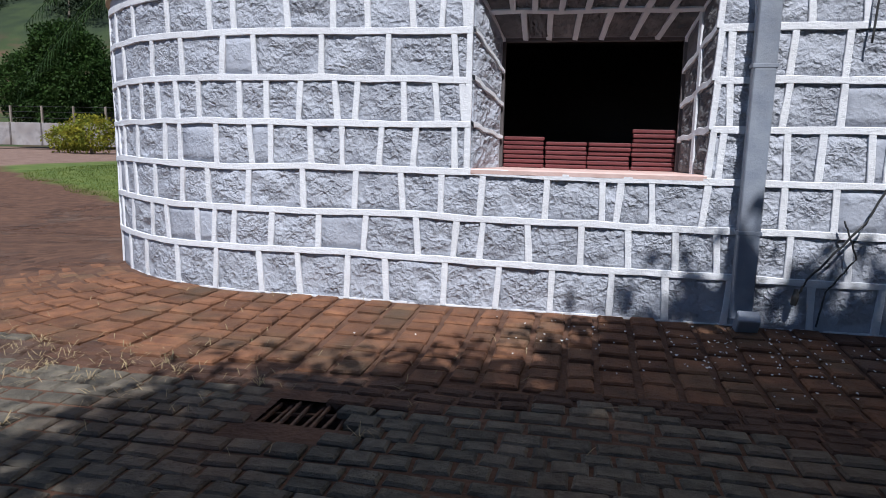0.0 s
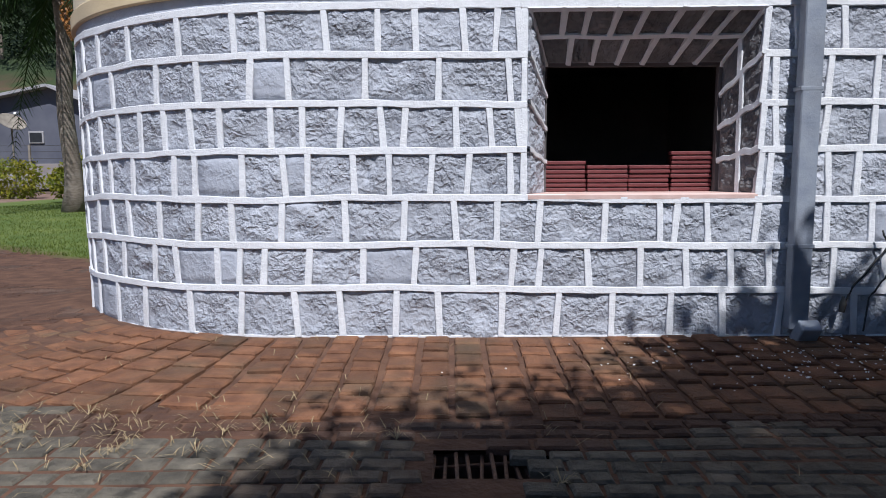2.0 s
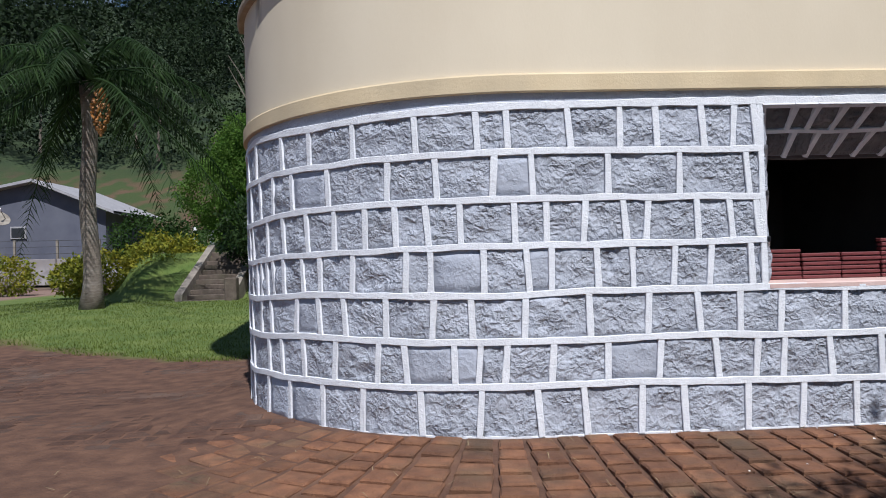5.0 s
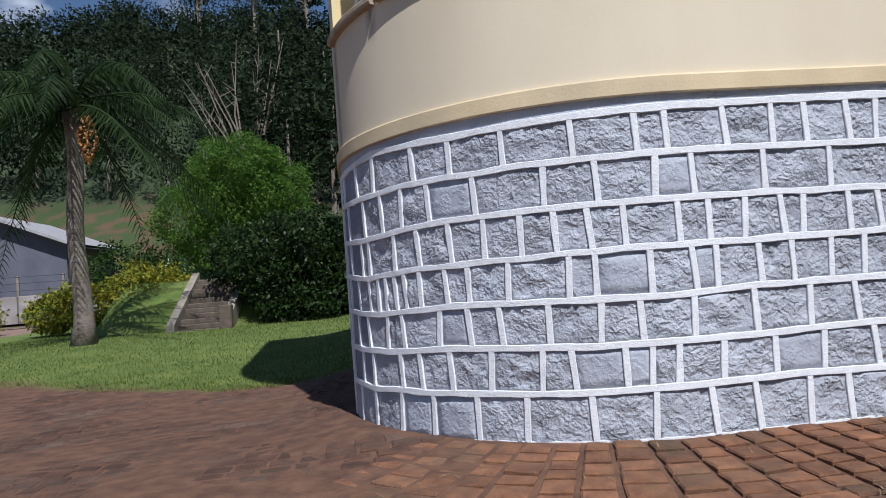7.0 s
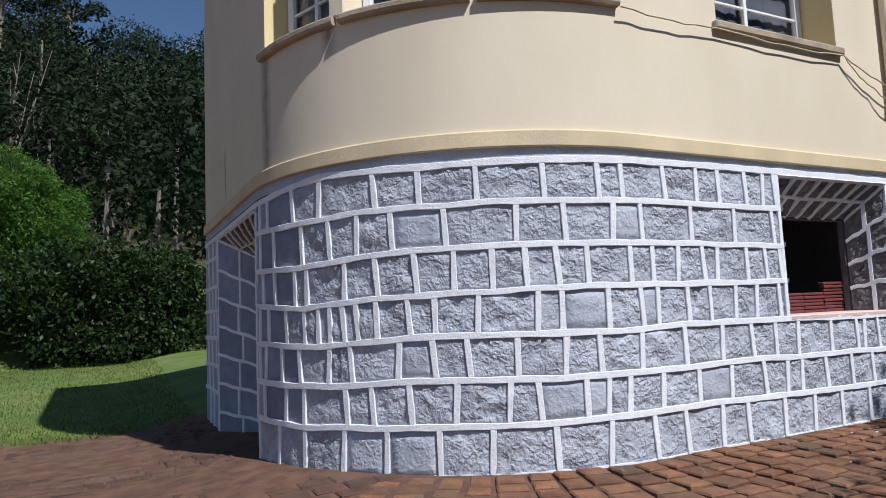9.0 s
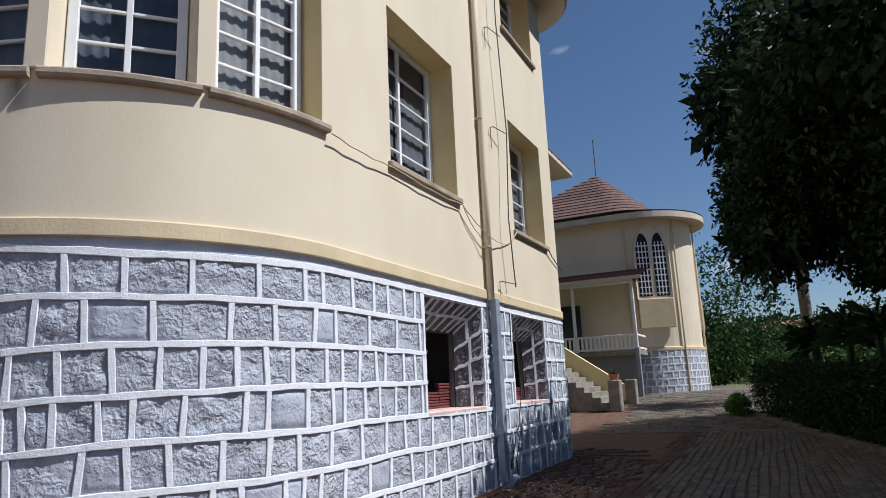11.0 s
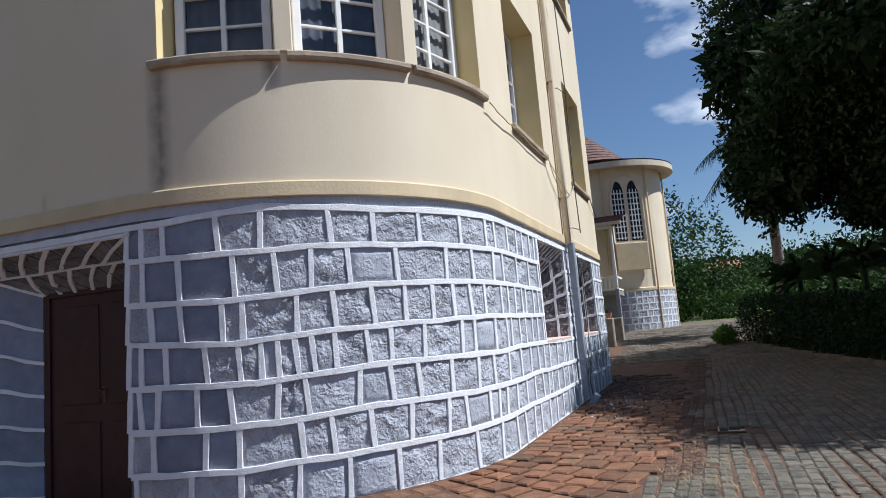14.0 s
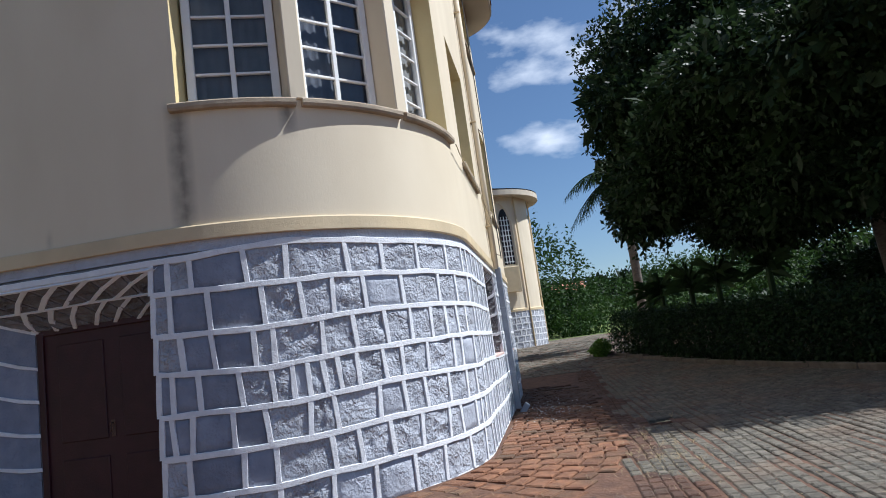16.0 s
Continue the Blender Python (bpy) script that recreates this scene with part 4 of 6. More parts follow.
def oriel(z0, z1, number):
    w = thing(f"window_{number}", "three white casement windows in the rounded corner, curtains drawn", "window", kind="structure")
    edges = (-3.80, -2.66, -1.42, -0.20)
    for k, (a, b) in enumerate(zip(edges, edges[1:])):
        p, q = on_wall(a + (0.02 if k == 0 else 0.09), z0, -0.27), on_wall(b - (0.02 if k == 2 else 0.09), z0, -0.27)
        c = (p + q) / 2
        turn = math.degrees(math.atan2(q.y - p.y, q.x - p.x))
        casement(w, pose(c.x, c.y, z0 + 0.01, 0, 0, turn), (q - p).length - 0.02, z1 - z0 - 0.02, 2, 6, M_CURTAIN if k == 1 else M_CURTAIN_LIGHT)
        n = 8
        prof = ((-0.30, 0.012), (0.06, 0.0), (0.068, -0.012), (0.068, -0.05), (0.055, -0.075), (-0.01, -0.08))
        ga, gb = a - (0.06 if k == 0 else -0.03), b + (0.06 if k == 2 else -0.03)
        sill = Mesh().grid([[on_wall(ga + (gb - ga) * i / n, z0 + zz, o) for o, zz in prof] for i in range(n + 1)])
        for i in (0, n):
            sill.add([on_wall(ga + (gb - ga) * i / n, z0 + zz, o) for o, zz in prof], (tuple(range(6)),))
        part("window_sill", sill, M_SILL, w, "weathered brown sill")
    for s in edges[1:3]:
        p, n = outline(s)
        c = p - n * 0.15
        part("pier", Mesh().box(pose(c.x, c.y, (z0 + z1) / 2, 0, 0, math.degrees(math.atan2(n.x, -n.y))), 0.17, 0.36, z1 - z0, 0.012), M_CREAM, w, "cream plaster pier")


oriel(3.95, 6.0, 1)
oriel(7.70, 9.2, 2)


def flat_window(s0, s1, z0, z1, number):
    w = thing(f"window_{number}", "white casement window deep in a yellow reveal", "window", kind="structure")
    x0, x1 = CX + s0, CX + s1
    casement(w, pose((x0 + x1) / 2, FRONT + ROOM_DEEP - 0.06, z0 + 0.01), x1 - x0 - 0.03, z1 - z0 - 0.02, 2, 5, M_CURTAIN)
    part("window_sill", Mesh().box(((x0 + x1) / 2, FRONT + 0.19, z0 - 0.04), x1 - x0 + 0.12, 0.50, 0.085, 0.015), M_SILL, w, "weathered brown sill")


for number, (a, b, lo, hi) in enumerate([UPPER[1], UPPER[2], UPPER[4], UPPER[5]], 3):
    flat_window(a, b, lo, hi, number)


def build_eave():
    me = Mesh()
    ss = [S_LO + (S_HI - S_LO) * i / 200 for i in range(201)]
    prof = ((0.0, 9.40), (0.60, 9.40), (0.65, 9.44), (0.65, 9.62), (0.57, 9.66))
    me.grid([[on_wall(s, z, o) for o, z in prof] for s in ss])
    e = part("eave", me, M_EAVE, None, "broad cream boarded eave following the rounded corner")
    tagged(e, category="eave", kind="structure")
    roof = Mesh()
    rows = [[on_wall(s, 9.63, 0.68).lerp(Vector((min(9, max(3, outline(s)[0].x)), 9.5, 12.6)), t) for s in ss] for t in (0, 0.25, 0.5, 0.75, 1.0)]
    roof.grid(rows)
    tagged(part("roof", roof, M_ROOF, None, "brown clay tiled hipped roof"), category="roof", kind="structure")
    shell = Mesh()
    a, b = on_wall(S_LO, 0), on_wall(S_HI, 0)
    shell.quad((a.x, a.y, -0.5), (b.x, b.y, -0.5), (b.x, b.y, 9.5), (a.x, a.y, 9.5))
    tagged(part("wall_back", shell, M_CREAM, None, "plain cream back wall"), category="wall", kind="structure")


build_eave()


def build_downpipe():
    d = thing("downpipe", "square grey-blue downpipe on the plinth, cream pipe above", "pipe")
    x, y = 6.0, FRONT - 0.10
    part("lower_pipe", Mesh().box((x, y, 1.38), 0.145, 0.10, 2.52, 0.008), M_PIPE, d)
    part("foot", Mesh().box(pose(x + 0.02, y - 0.10, 0.09, 38), 0.15, 0.10, 0.24, 0.008), M_PIPE, d, "kicked-out grey foot with chipped paint")
    part("upper_pipe", Mesh().tube([(x - 0.05, FRONT - 0.07, z) for z in (2.62, 4.5, 6.5, 9.4)], 0.055, 10), M_CREAM, d, "cream painted round pipe", True)
    for z in (0.75, 1.9):
        part("clamp", Mesh().box((x, y + 0.005, z), 0.165, 0.115, 0.03, 0.003), M_PIPE, d)
    for z in (3.4, 5.4, 7.6):
        part("clamp", Mesh().box((x - 0.05, FRONT - 0.05, z), 0.14, 0.12, 0.03, 0.003), M_BAND, d)


build_downpipe()


def swag(name, pts, radius, mat, label, sag=0.0):
    out = []
    for (a, b) in zip(pts, pts[1:]):
        a, b = Vector(a), Vector(b)
        for i in range(8):
            t = i / 8
            p = a.lerp(b, t)
            p.z -= sag * 4 * t * (1 - t)
            p.z += 0.008 * math.sin(i * 2.3 + a.x * 9)
            out.append(p)
    out.append(Vector(pts[-1]))
    ob = part(name, Mesh().tube(out, radius, 5), mat, None, label, True)
    return tagged(ob, category="cable")


F = FRONT - 0.02
swag("wall_cable", [(2.05, F - 0.05, 3.86), (3.25, F - 0.04, 3.86), (5.14, F - 0.04, 3.85), (5.9, F - 0.1, 3.55), (6.9, F, 3.62), (7.35, F - 0.03, 3.9)], 0.008, M_WIRE_PALE, "loose pale cable strung below the window sills", 0.03)
swag("wall_cable", [(5.14, F - 0.04, 3.85), (5.6, F - 0.05, 3.55), (5.93, F - 0.1, 3.40)], 0.007, M_WIRE_PALE, "loose pale cable strung below the window sills", 0.05)
swag("wall_cable", [(9.1, F - 0.03, 3.88), (10.0, F, 3.62)], 0.010, M_WIRE, "dark cable running to the far corner", 0.03)
swag("wall_cable", [(6.75, F - 0.12, 9.3), (6.72, F - 0.12, 7.4), (6.9, F - 0.12, 5.5), (6.72, F - 0.12, 4.0), (6.85, F - 0.12, 2.9)], 0.010, M_WIRE, "thin dark aerial wire hanging down the wall")
for z in (5.45, 2.95, 7.2):
    b = thing("wire_bracket", "thin iron bracket holding the aerial wire off the wall", "bracket", "wire brackets")
    part("arm", Mesh().tube([(6.45, F, z), (6.45, F - 0.06, z), (6.86, F - 0.13, z)], 0.008, 5), M_IRON, b)
    part("tail", Mesh().tube([(6.45, F - 0.01, z - 0.35), (6.45, F - 0.01, z)], 0.006, 5), M_IRON, b)
swag("hanging_cable", [(6.95, F - 0.04, 2.4), (6.88, F - 0.06, 1.9), (7.0, F - 0.05, 1.4), (6.75, F - 0.07, 0.85), (6.42, F - 0.06, 0.42), (6.36, F - 0.06, 0.28)], 0.009, M_WIRE, "black cable with a loose plug hanging against the stones")
swag("hanging_cable", [(6.68, F - 0.05, 2.5), (6.66, F - 0.05, 2.05)], 0.008, M_WIRE, "black cable end hanging against the stones")
swag("hanging_cable", [(6.62, F - 0.06, 0.86), (6.72, F - 0.07, 0.6), (6.55, F - 0.06, 0.34), (6.5, F - 0.1, 0.1)], 0.007, M_WIRE, "black cable loop near the ground")
pl = thing("cable_plug", "black rubber plug on a hanging cable", "plug")
part("body", Mesh().tube([(6.36, F - 0.06, 0.36), (6.36, F - 0.06, 0.30), (6.35, F - 0.06, 0.24)], [0.012, 0.026, 0.022], 8), M_WIRE, pl)


# ---- the porch block and the chapel farther along the drive ----
def roof_fan(me, ring, apex, rows):
    """Tiled slopes from a ring of eave points up to an apex, in lapped courses."""
    for k in range(rows):
        a, b = k / rows, (k + 1) / rows
        lo = [q.lerp(apex, a) + Vector((0, 0, 0.05)) for q in ring]
        hi = [q.lerp(apex, b) for q in ring]
        for i in range(len(ring) - 1):
            me.quad(lo[i], lo[i + 1], hi[i + 1], hi[i])
            me.quad(lo[i] - Vector((0, 0, 0.05)), lo[i + 1] - Vector((0, 0, 0.05)), lo[i + 1], lo[i])


def lancet(w, h, n=7):
    """Outline of a pointed window from its foot, x and z."""
    spring = h - w * 0.95
    pts = [(-w / 2, 0), (w / 2, 0), (w / 2, spring)]
    for i in range(1, n + 1):
        a = i / n
        pts.append((w / 2 * (1 - a ** 1.6), spring + (h - spring) * math.sin(a * math.pi / 2)))
    for i in range(n - 1, -1, -1):
        a = i / n
        pts.append((-w / 2 * (1 - a ** 1.6), spring + (h - spring) * math.sin(a * math.pi / 2)))
    return pts


def build_chapel():
    c = thing("chapel", "cream chapel with rounded apse, stone plinth and brown tiled roof", "building")
    ax, ay, r = 34.0, 7.15, 2.95
    zg, zp, ze = 0.4, 2.75, 9.5
    n = 28

    def apse(a, z, out=0.0):
        return Vector((ax - (r + out) * math.cos(a), ay - (r + out) * math.sin(a), z))
    angles = [math.pi * i / n for i in range(n + 1)]
    wall = Mesh().grid([[apse(a, z) for a in angles] for z in (zp, ze)])
    wall.quad((ax - r, ay, zp), (ax - r, ay + 12, zp), (ax - r, ay + 12, ze), (ax - r, ay, ze))
    wall.quad((ax + r, ay, zp), (ax + r, ay + 12, zp), (ax + r, ay + 12, ze), (ax + r, ay, ze))
    part("wall", wall, M_CREAM, c, "cream plaster wall")
    base = Mesh().grid([[apse(a, z, 0.04) for a in angles] for z in (zg - 0.5, zp)])
    base.quad((ax - r - 0.04, ay, zg - 0.5), (ax - r - 0.04, ay + 12, zg - 0.5), (ax - r - 0.04, ay + 12, zp), (ax - r - 0.04, ay, zp))
    plinth = part("plinth", base, M_BACK, c, "grey stone plinth with white pointing")
    stones, ribs = Mesh(), Mesh()
    levels = [zg - 0.05 + (zp - zg + 0.05) * k / 7 for k in range(8)]
    for k, (z0, z1) in enumerate(zip(levels, levels[1:])):
        a = rng.uniform(0, 0.05)
        while a < math.pi:
            da = rng.uniform(0.09, 0.16)
            p = [apse(a + g, z, 0.07) for g, z in ((0.012, z0 + 0.03), (da - 0.012, z0 + 0.03), (da - 0.012, z1 - 0.03), (0.012, z1 - 0.03))]
            q = [apse(a + g, z, 0.04) for g, z in ((0.012, z0 + 0.03), (da - 0.012, z0 + 0.03), (da - 0.012, z1 - 0.03), (0.012, z1 - 0.03))]
            stones.add(p + q, ((0, 1, 2, 3), (0, 4, 5, 1), (1, 5, 6, 2), (2, 6, 7, 3), (3, 7, 4, 0)))
            ribs.grid([[apse(a + g, z, 0.085) for g in (-0.012, 0.012)] for z in (z0, z1)])
            a += da
        ribs.grid([[apse(t, z, 0.088) for t in angles] for z in (z1 - 0.03, z1 + 0.03)])
    tagged(part("plinth_facing", stones, M_STONE_FAR, plinth), kind="stuff")
    part("pointing", ribs, M_MORTAR, plinth, "white pointing")
    part("string_course", Mesh().grid([[apse(a, zp + dz, o) for a in angles] for o, dz in ((0, 0.16), (0.1, 0.12), (0.1, 0.0), (0.04, -0.02))]), M_BAND, c)
    # lancet windows in pairs round the apse
    for a0 in (0.42, 2.2):
        p = apse(a0, 0)
        turn = math.degrees(math.atan2(-(p.y - ay), -(p.x - ax))) + 90
        win = part("window", Mesh(), M_YELLOW, c, "paired pointed windows over a plain panel")
        m0 = pose(p.x, p.y, 0, 0, 0, turn + 180)
        out = lancet(1.75, 3.75)
        rim = Mesh()
        for (xa, za), (xb, zb) in zip(out, out[1:] + out[:1]):
            rim.quad(m0 @ Vector((xa, -0.16, 5.3 + za)), m0 @ Vector((xb, -0.16, 5.3 + zb)), m0 @ Vector((xb * 0.9, -0.1, 5.3 + zb * 0.98 + 0.02)), m0 @ Vector((xa * 0.9, -0.1, 5.3 + za * 0.98 + 0.02)))
            rim.quad(m0 @ Vector((xa, -0.16, 5.3 + za)), m0 @ Vector((xb, -0.16, 5.3 + zb)), m0 @ Vector((xb, 0.3, 5.3 + zb)), m0 @ Vector((xa, 0.3, 5.3 + za)))
        part("surround", rim, M_CREAM, win)
        back = Mesh().add([m0 @ Vector((x * 0.93, -0.085, 5.3 + z * 0.98)) for x, z in out], (tuple(range(len(out))),))
        part("backing", back, M_CREAM, win)
        for sx in (-0.42, 0.42):
            lw = lancet(0.62, 3.2)
            part("pane", Mesh().add([m0 @ Vector((sx + x, -0.10, 5.4 + z)) for x, z in lw], (tuple(range(len(lw))),)), M_DARKPANE, win)
            bars = Mesh()
            for i in range(9):
                bars.box(m0 @ pose(sx, -0.11, 5.55 + 0.3 * i), 0.58, 0.02, 0.05)
            for i in (-1, 0, 1):
                bars.box(m0 @ pose(sx + 0.17 * i, -0.112, 6.8), 0.05, 0.02, 2.7)
            part("lattice", bars, M_WHITE, win, "white lattice bars")
        part("panel", Mesh().box(m0 @ pose(0, -0.1, 4.55), 1.75, 0.24, 1.45, 0.03), M_BAND, win)
    for a in (0.02, 0.86, 1.7):
        p = apse(a, 0, 0.1)
        part("buttress_strip", Mesh().tube([(p.x, p.y, zg), (p.x, p.y, ze)], 0.05, 6), M_BAND, c)
    ring = [apse(a, ze - 0.2, 0.75) for a in angles]
    ring = [Vector((ax - r - 0.75, ay + 12, ze - 0.2))] + ring + [Vector((ax + r + 0.75, ay + 12, ze - 0.2))]
    eave = Mesh()
    inner = [Vector((ax - r, ay + 12, ze - 0.15))] + [apse(a, ze - 0.15) for a in angles] + [Vector((ax + r, ay + 12, ze - 0.15))]
    for i in range(len(ring) - 1):
        eave.quad(inner[i], inner[i + 1], ring[i + 1], ring[i])
        eave.quad(ring[i], ring[i + 1], ring[i + 1] + Vector((0, 0, 0.3)), ring[i] + Vector((0, 0, 0.3)))
    part("eave", eave, M_EAVE, c, "cream boxed eave")
    roof = Mesh()
    ring2 = [q + Vector((0, 0, 0.3)) for q in ring]
    apex = Vector((36.2, 9.3, 13.6))
    mid = [q.lerp(Vector((36.2, 9.3, 11.4)), 0.4) for q in ring2]
    for i in range(len(ring2) - 1):
        for k in range(5):
            f0, f1 = k / 5, (k + 1) / 5
            a, b = ring2[i].lerp(mid[i], f0), ring2[i + 1].lerp(mid[i + 1], f0)
            d, e = ring2[i].lerp(mid[i], f1), ring2[i + 1].lerp(mid[i + 1], f1)
            roof.quad(a + Vector((0, 0, 0.06)), b + Vector((0, 0, 0.06)), e, d)
    roof_fan(roof, mid, apex, 14)
    part("roof", roof, M_ROOF, c, "brown clay tiles")
    part("rod", Mesh().tube([apex, apex + Vector((0, 0, 2.3))], 0.03, 5), M_IRON, c, "thin lightning rod")


build_chapel()


def build_porch():
    p = thing("porch", "white-railed raised porch with a tiled lean-to roof and pale posts", "porch")
    x0, x1, y0, y1 = 28.6, 30.9, 6.5, 14.0
    zd = 2.75
    part("deck", Mesh().box(((x0 + x1) / 2, (y0 + y1) / 2, zd - 0.12), x1 - x0, y1 - y0, 0.24, 0.02), M_CONCRETE, p)
    part("under_wall", Mesh().box((x0 + 0.5, (y0 + y1) / 2, 1.2), 0.2, y1 - y0 - 0.3, 2.9), M_BACK, p, "dark plinth wall under the deck")
    for y in (y0 + 0.08, 9.4, 12.5):
        part("post", Mesh().box((x0 + 0.08, y, (zd + 5.9) / 2), 0.14, 0.14, 5.9 - zd, 0.02), M_WHITE, p)
    part("corner_pillar", Mesh().box((x0 + 0.08, y0 + 0.08, 1.5), 0.2, 0.2, 2.7, 0.02), M_PIPE, p)
    for z in (zd + 0.08, zd + 0.68):
        part("rail", Mesh().box((x0 + 0.06, (y0 + y1) / 2, z), 0.1, y1 - y0, 0.09, 0.01), M_WHITE, p)
        part("rail", Mesh().box(((x0 + x1) / 2, y0 + 0.06, z), x1 - x0, 0.1, 0.09, 0.01), M_WHITE, p)
    y = y0 + 0.2
    while y < y1:
        part("baluster", Mesh().box((x0 + 0.06, y, zd + 0.38), 0.06, 0.1, 0.55, 0.01), M_WHITE, p)
        y += 0.2
    part("beam", Mesh().box((x0 + 0.08, (y0 + y1) / 2, 5.95), 0.16, y1 - y0, 0.2, 0.02), M_WHITE, p)
    rf = Mesh()
    for k in range(6):
        a, b = k / 6, (k + 1) / 6
        xa, xb = x0 - 0.6 + (x1 - x0 + 0.6) * a, x0 - 0.6 + (x1 - x0 + 0.6) * b
        za, zb = 6.05 + 0.75 * a, 6.05 + 0.75 * b
        rf.quad((xa, y0 - 0.5 + a, za + 0.06), (xa, y1, za + 0.06), (xb, y1, zb), (xb, y0 - 0.5 + (k + 1) / 6, zb))
        rf.quad((xa, y0 - 0.5, za), (xa, y1, za), (xa, y1, za + 0.06), (xa, y0 - 0.5, za + 0.06))
        rf.quad((xa, y0 - 0.5 + a, za + 0.06), (xb, y0 - 0.5 + b, zb + 0.06), (x1, y0 + 0.5, za), (xa, y0 - 0.5, za))
    part("roof", rf, M_ROOF, p, "brown clay tiles")
    part("fascia", Mesh().box((x0 - 0.6, (y0 + y1) / 2 - 0.25, 6.0), 0.06, y1 - y0 + 0.5, 0.16), M_EAVE, p)
    # no opening here: a flat panel coloured dark like a shaded doorway
    part("doorway", Mesh().box((30.93, 10.4, 4.0), 0.06, 1.5, 2.5), M_DARKPANE, p, "flat dark panel standing in for an open doorway's shade")


build_porch()


def build_mid_block():
    b = thing("porch_block", "recessed cream block with a brown tiled eave between the buildings", "building")
    part("wall", Mesh().box((15.9, 12.0, 5.1), 10.4, 8.0, 8.9), M_CREAM, b)
    part("plinth", Mesh().box((15.9, 12.0, 1.2), 10.5, 8.1, 2.9), M_BACK, b)
    part("eave", Mesh().box((16.1, 11.9, 9.35), 11.6, 9.4, 0.22, 0.04), M_EAVE, b)
    rf = Mesh()
    ring = [Vector(q) for q in ((10.3, 7.2, 9.46), (21.9, 7.2, 9.46), (21.9, 16.6, 9.46), (10.3, 16.6, 9.46), (10.3, 7.2, 9.46))]
    roof_fan(rf, ring, Vector((16, 12, 12.2)), 12)
    part("roof", rf, M_ROOF, b)
    st = thing("porch_stairs", "outdoor stairs with yellow sloping parapets and grey end pillars", "stairs")
    n, x0, x1, ya, yb, za = 11, 21.4, 24.2, 6.5, 9.6, 0.45
    for i in range(n):
        part("step", Mesh().box(((x0 + x1) / 2, ya + (yb - ya) * (i + 0.5) / n, za + 0.19 * (i + 1) / 2 - 0.05), x1 - x0, (yb - ya) / n + 0.02, 0.19 * (i + 1) + 0.1, 0.01), M_CONCRETE, st)
    for x in (x0 - 0.1, x1 + 0.1):
        me = Mesh()
        top = [(ya - 0.1, za + 0.75), (yb, za + 2.95)]
        for dx in (-0.13, 0.13):
            me.quad((x + dx, ya - 0.1, za - 0.3), (x + dx, yb, za - 0.3), (x + dx, yb, top[1][1]), (x + dx, ya - 0.1, top[0][1]))
        me.quad((x - 0.13, ya - 0.1, top[0][1]), (x + 0.13, ya - 0.1, top[0][1]), (x + 0.13, yb, top[1][1]), (x - 0.13, yb, top[1][1]))
        me.quad((x - 0.13, ya - 0.1, za - 0.3), (x + 0.13, ya - 0.1, za - 0.3), (x + 0.13, ya - 0.1, top[0][1]), (x - 0.13, ya - 0.1, top[0][1]))
        if x > x0 + 1:
            part("parapet", me, M_YELLOW, st, "yellow painted sloping parapet")
        part("pillar", Mesh().box((x, ya - 0.3, za + 0.42), 0.45, 0.42, 1.1, 0.03), M_CONCRETE, st, "grey plastered end pillar")
    pot = thing("plant_pot", "low potted plant on the stair pillar", "plant pot")
    part("pot", Mesh().tube([(x0 - 0.1, ya - 0.3, za + 0.97), (x0 - 0.1, ya - 0.3, za + 1.17)], [0.14, 0.2], 10), M_CLAY, pot)
    lv = Mesh()
    for _ in range(60):
        a, e = rng.uniform(0, 6.28), rng.uniform(0.2, 1.3)
        d = Vector((math.cos(a) * math.cos(e), math.sin(a) * math.cos(e), math.sin(e))) * rng.uniform(0.15, 0.35)
        q = Vector((x0 - 0.1, ya - 0.3, za + 1.15))
        sd = d.cross(Vector((0, 0, 1))).normalized() * 0.025
        lv.add([q - sd, q + sd, q + d], ((0, 1, 2),))
    part("leaves", lv, M_LEAF_MID, pot)


build_mid_block()


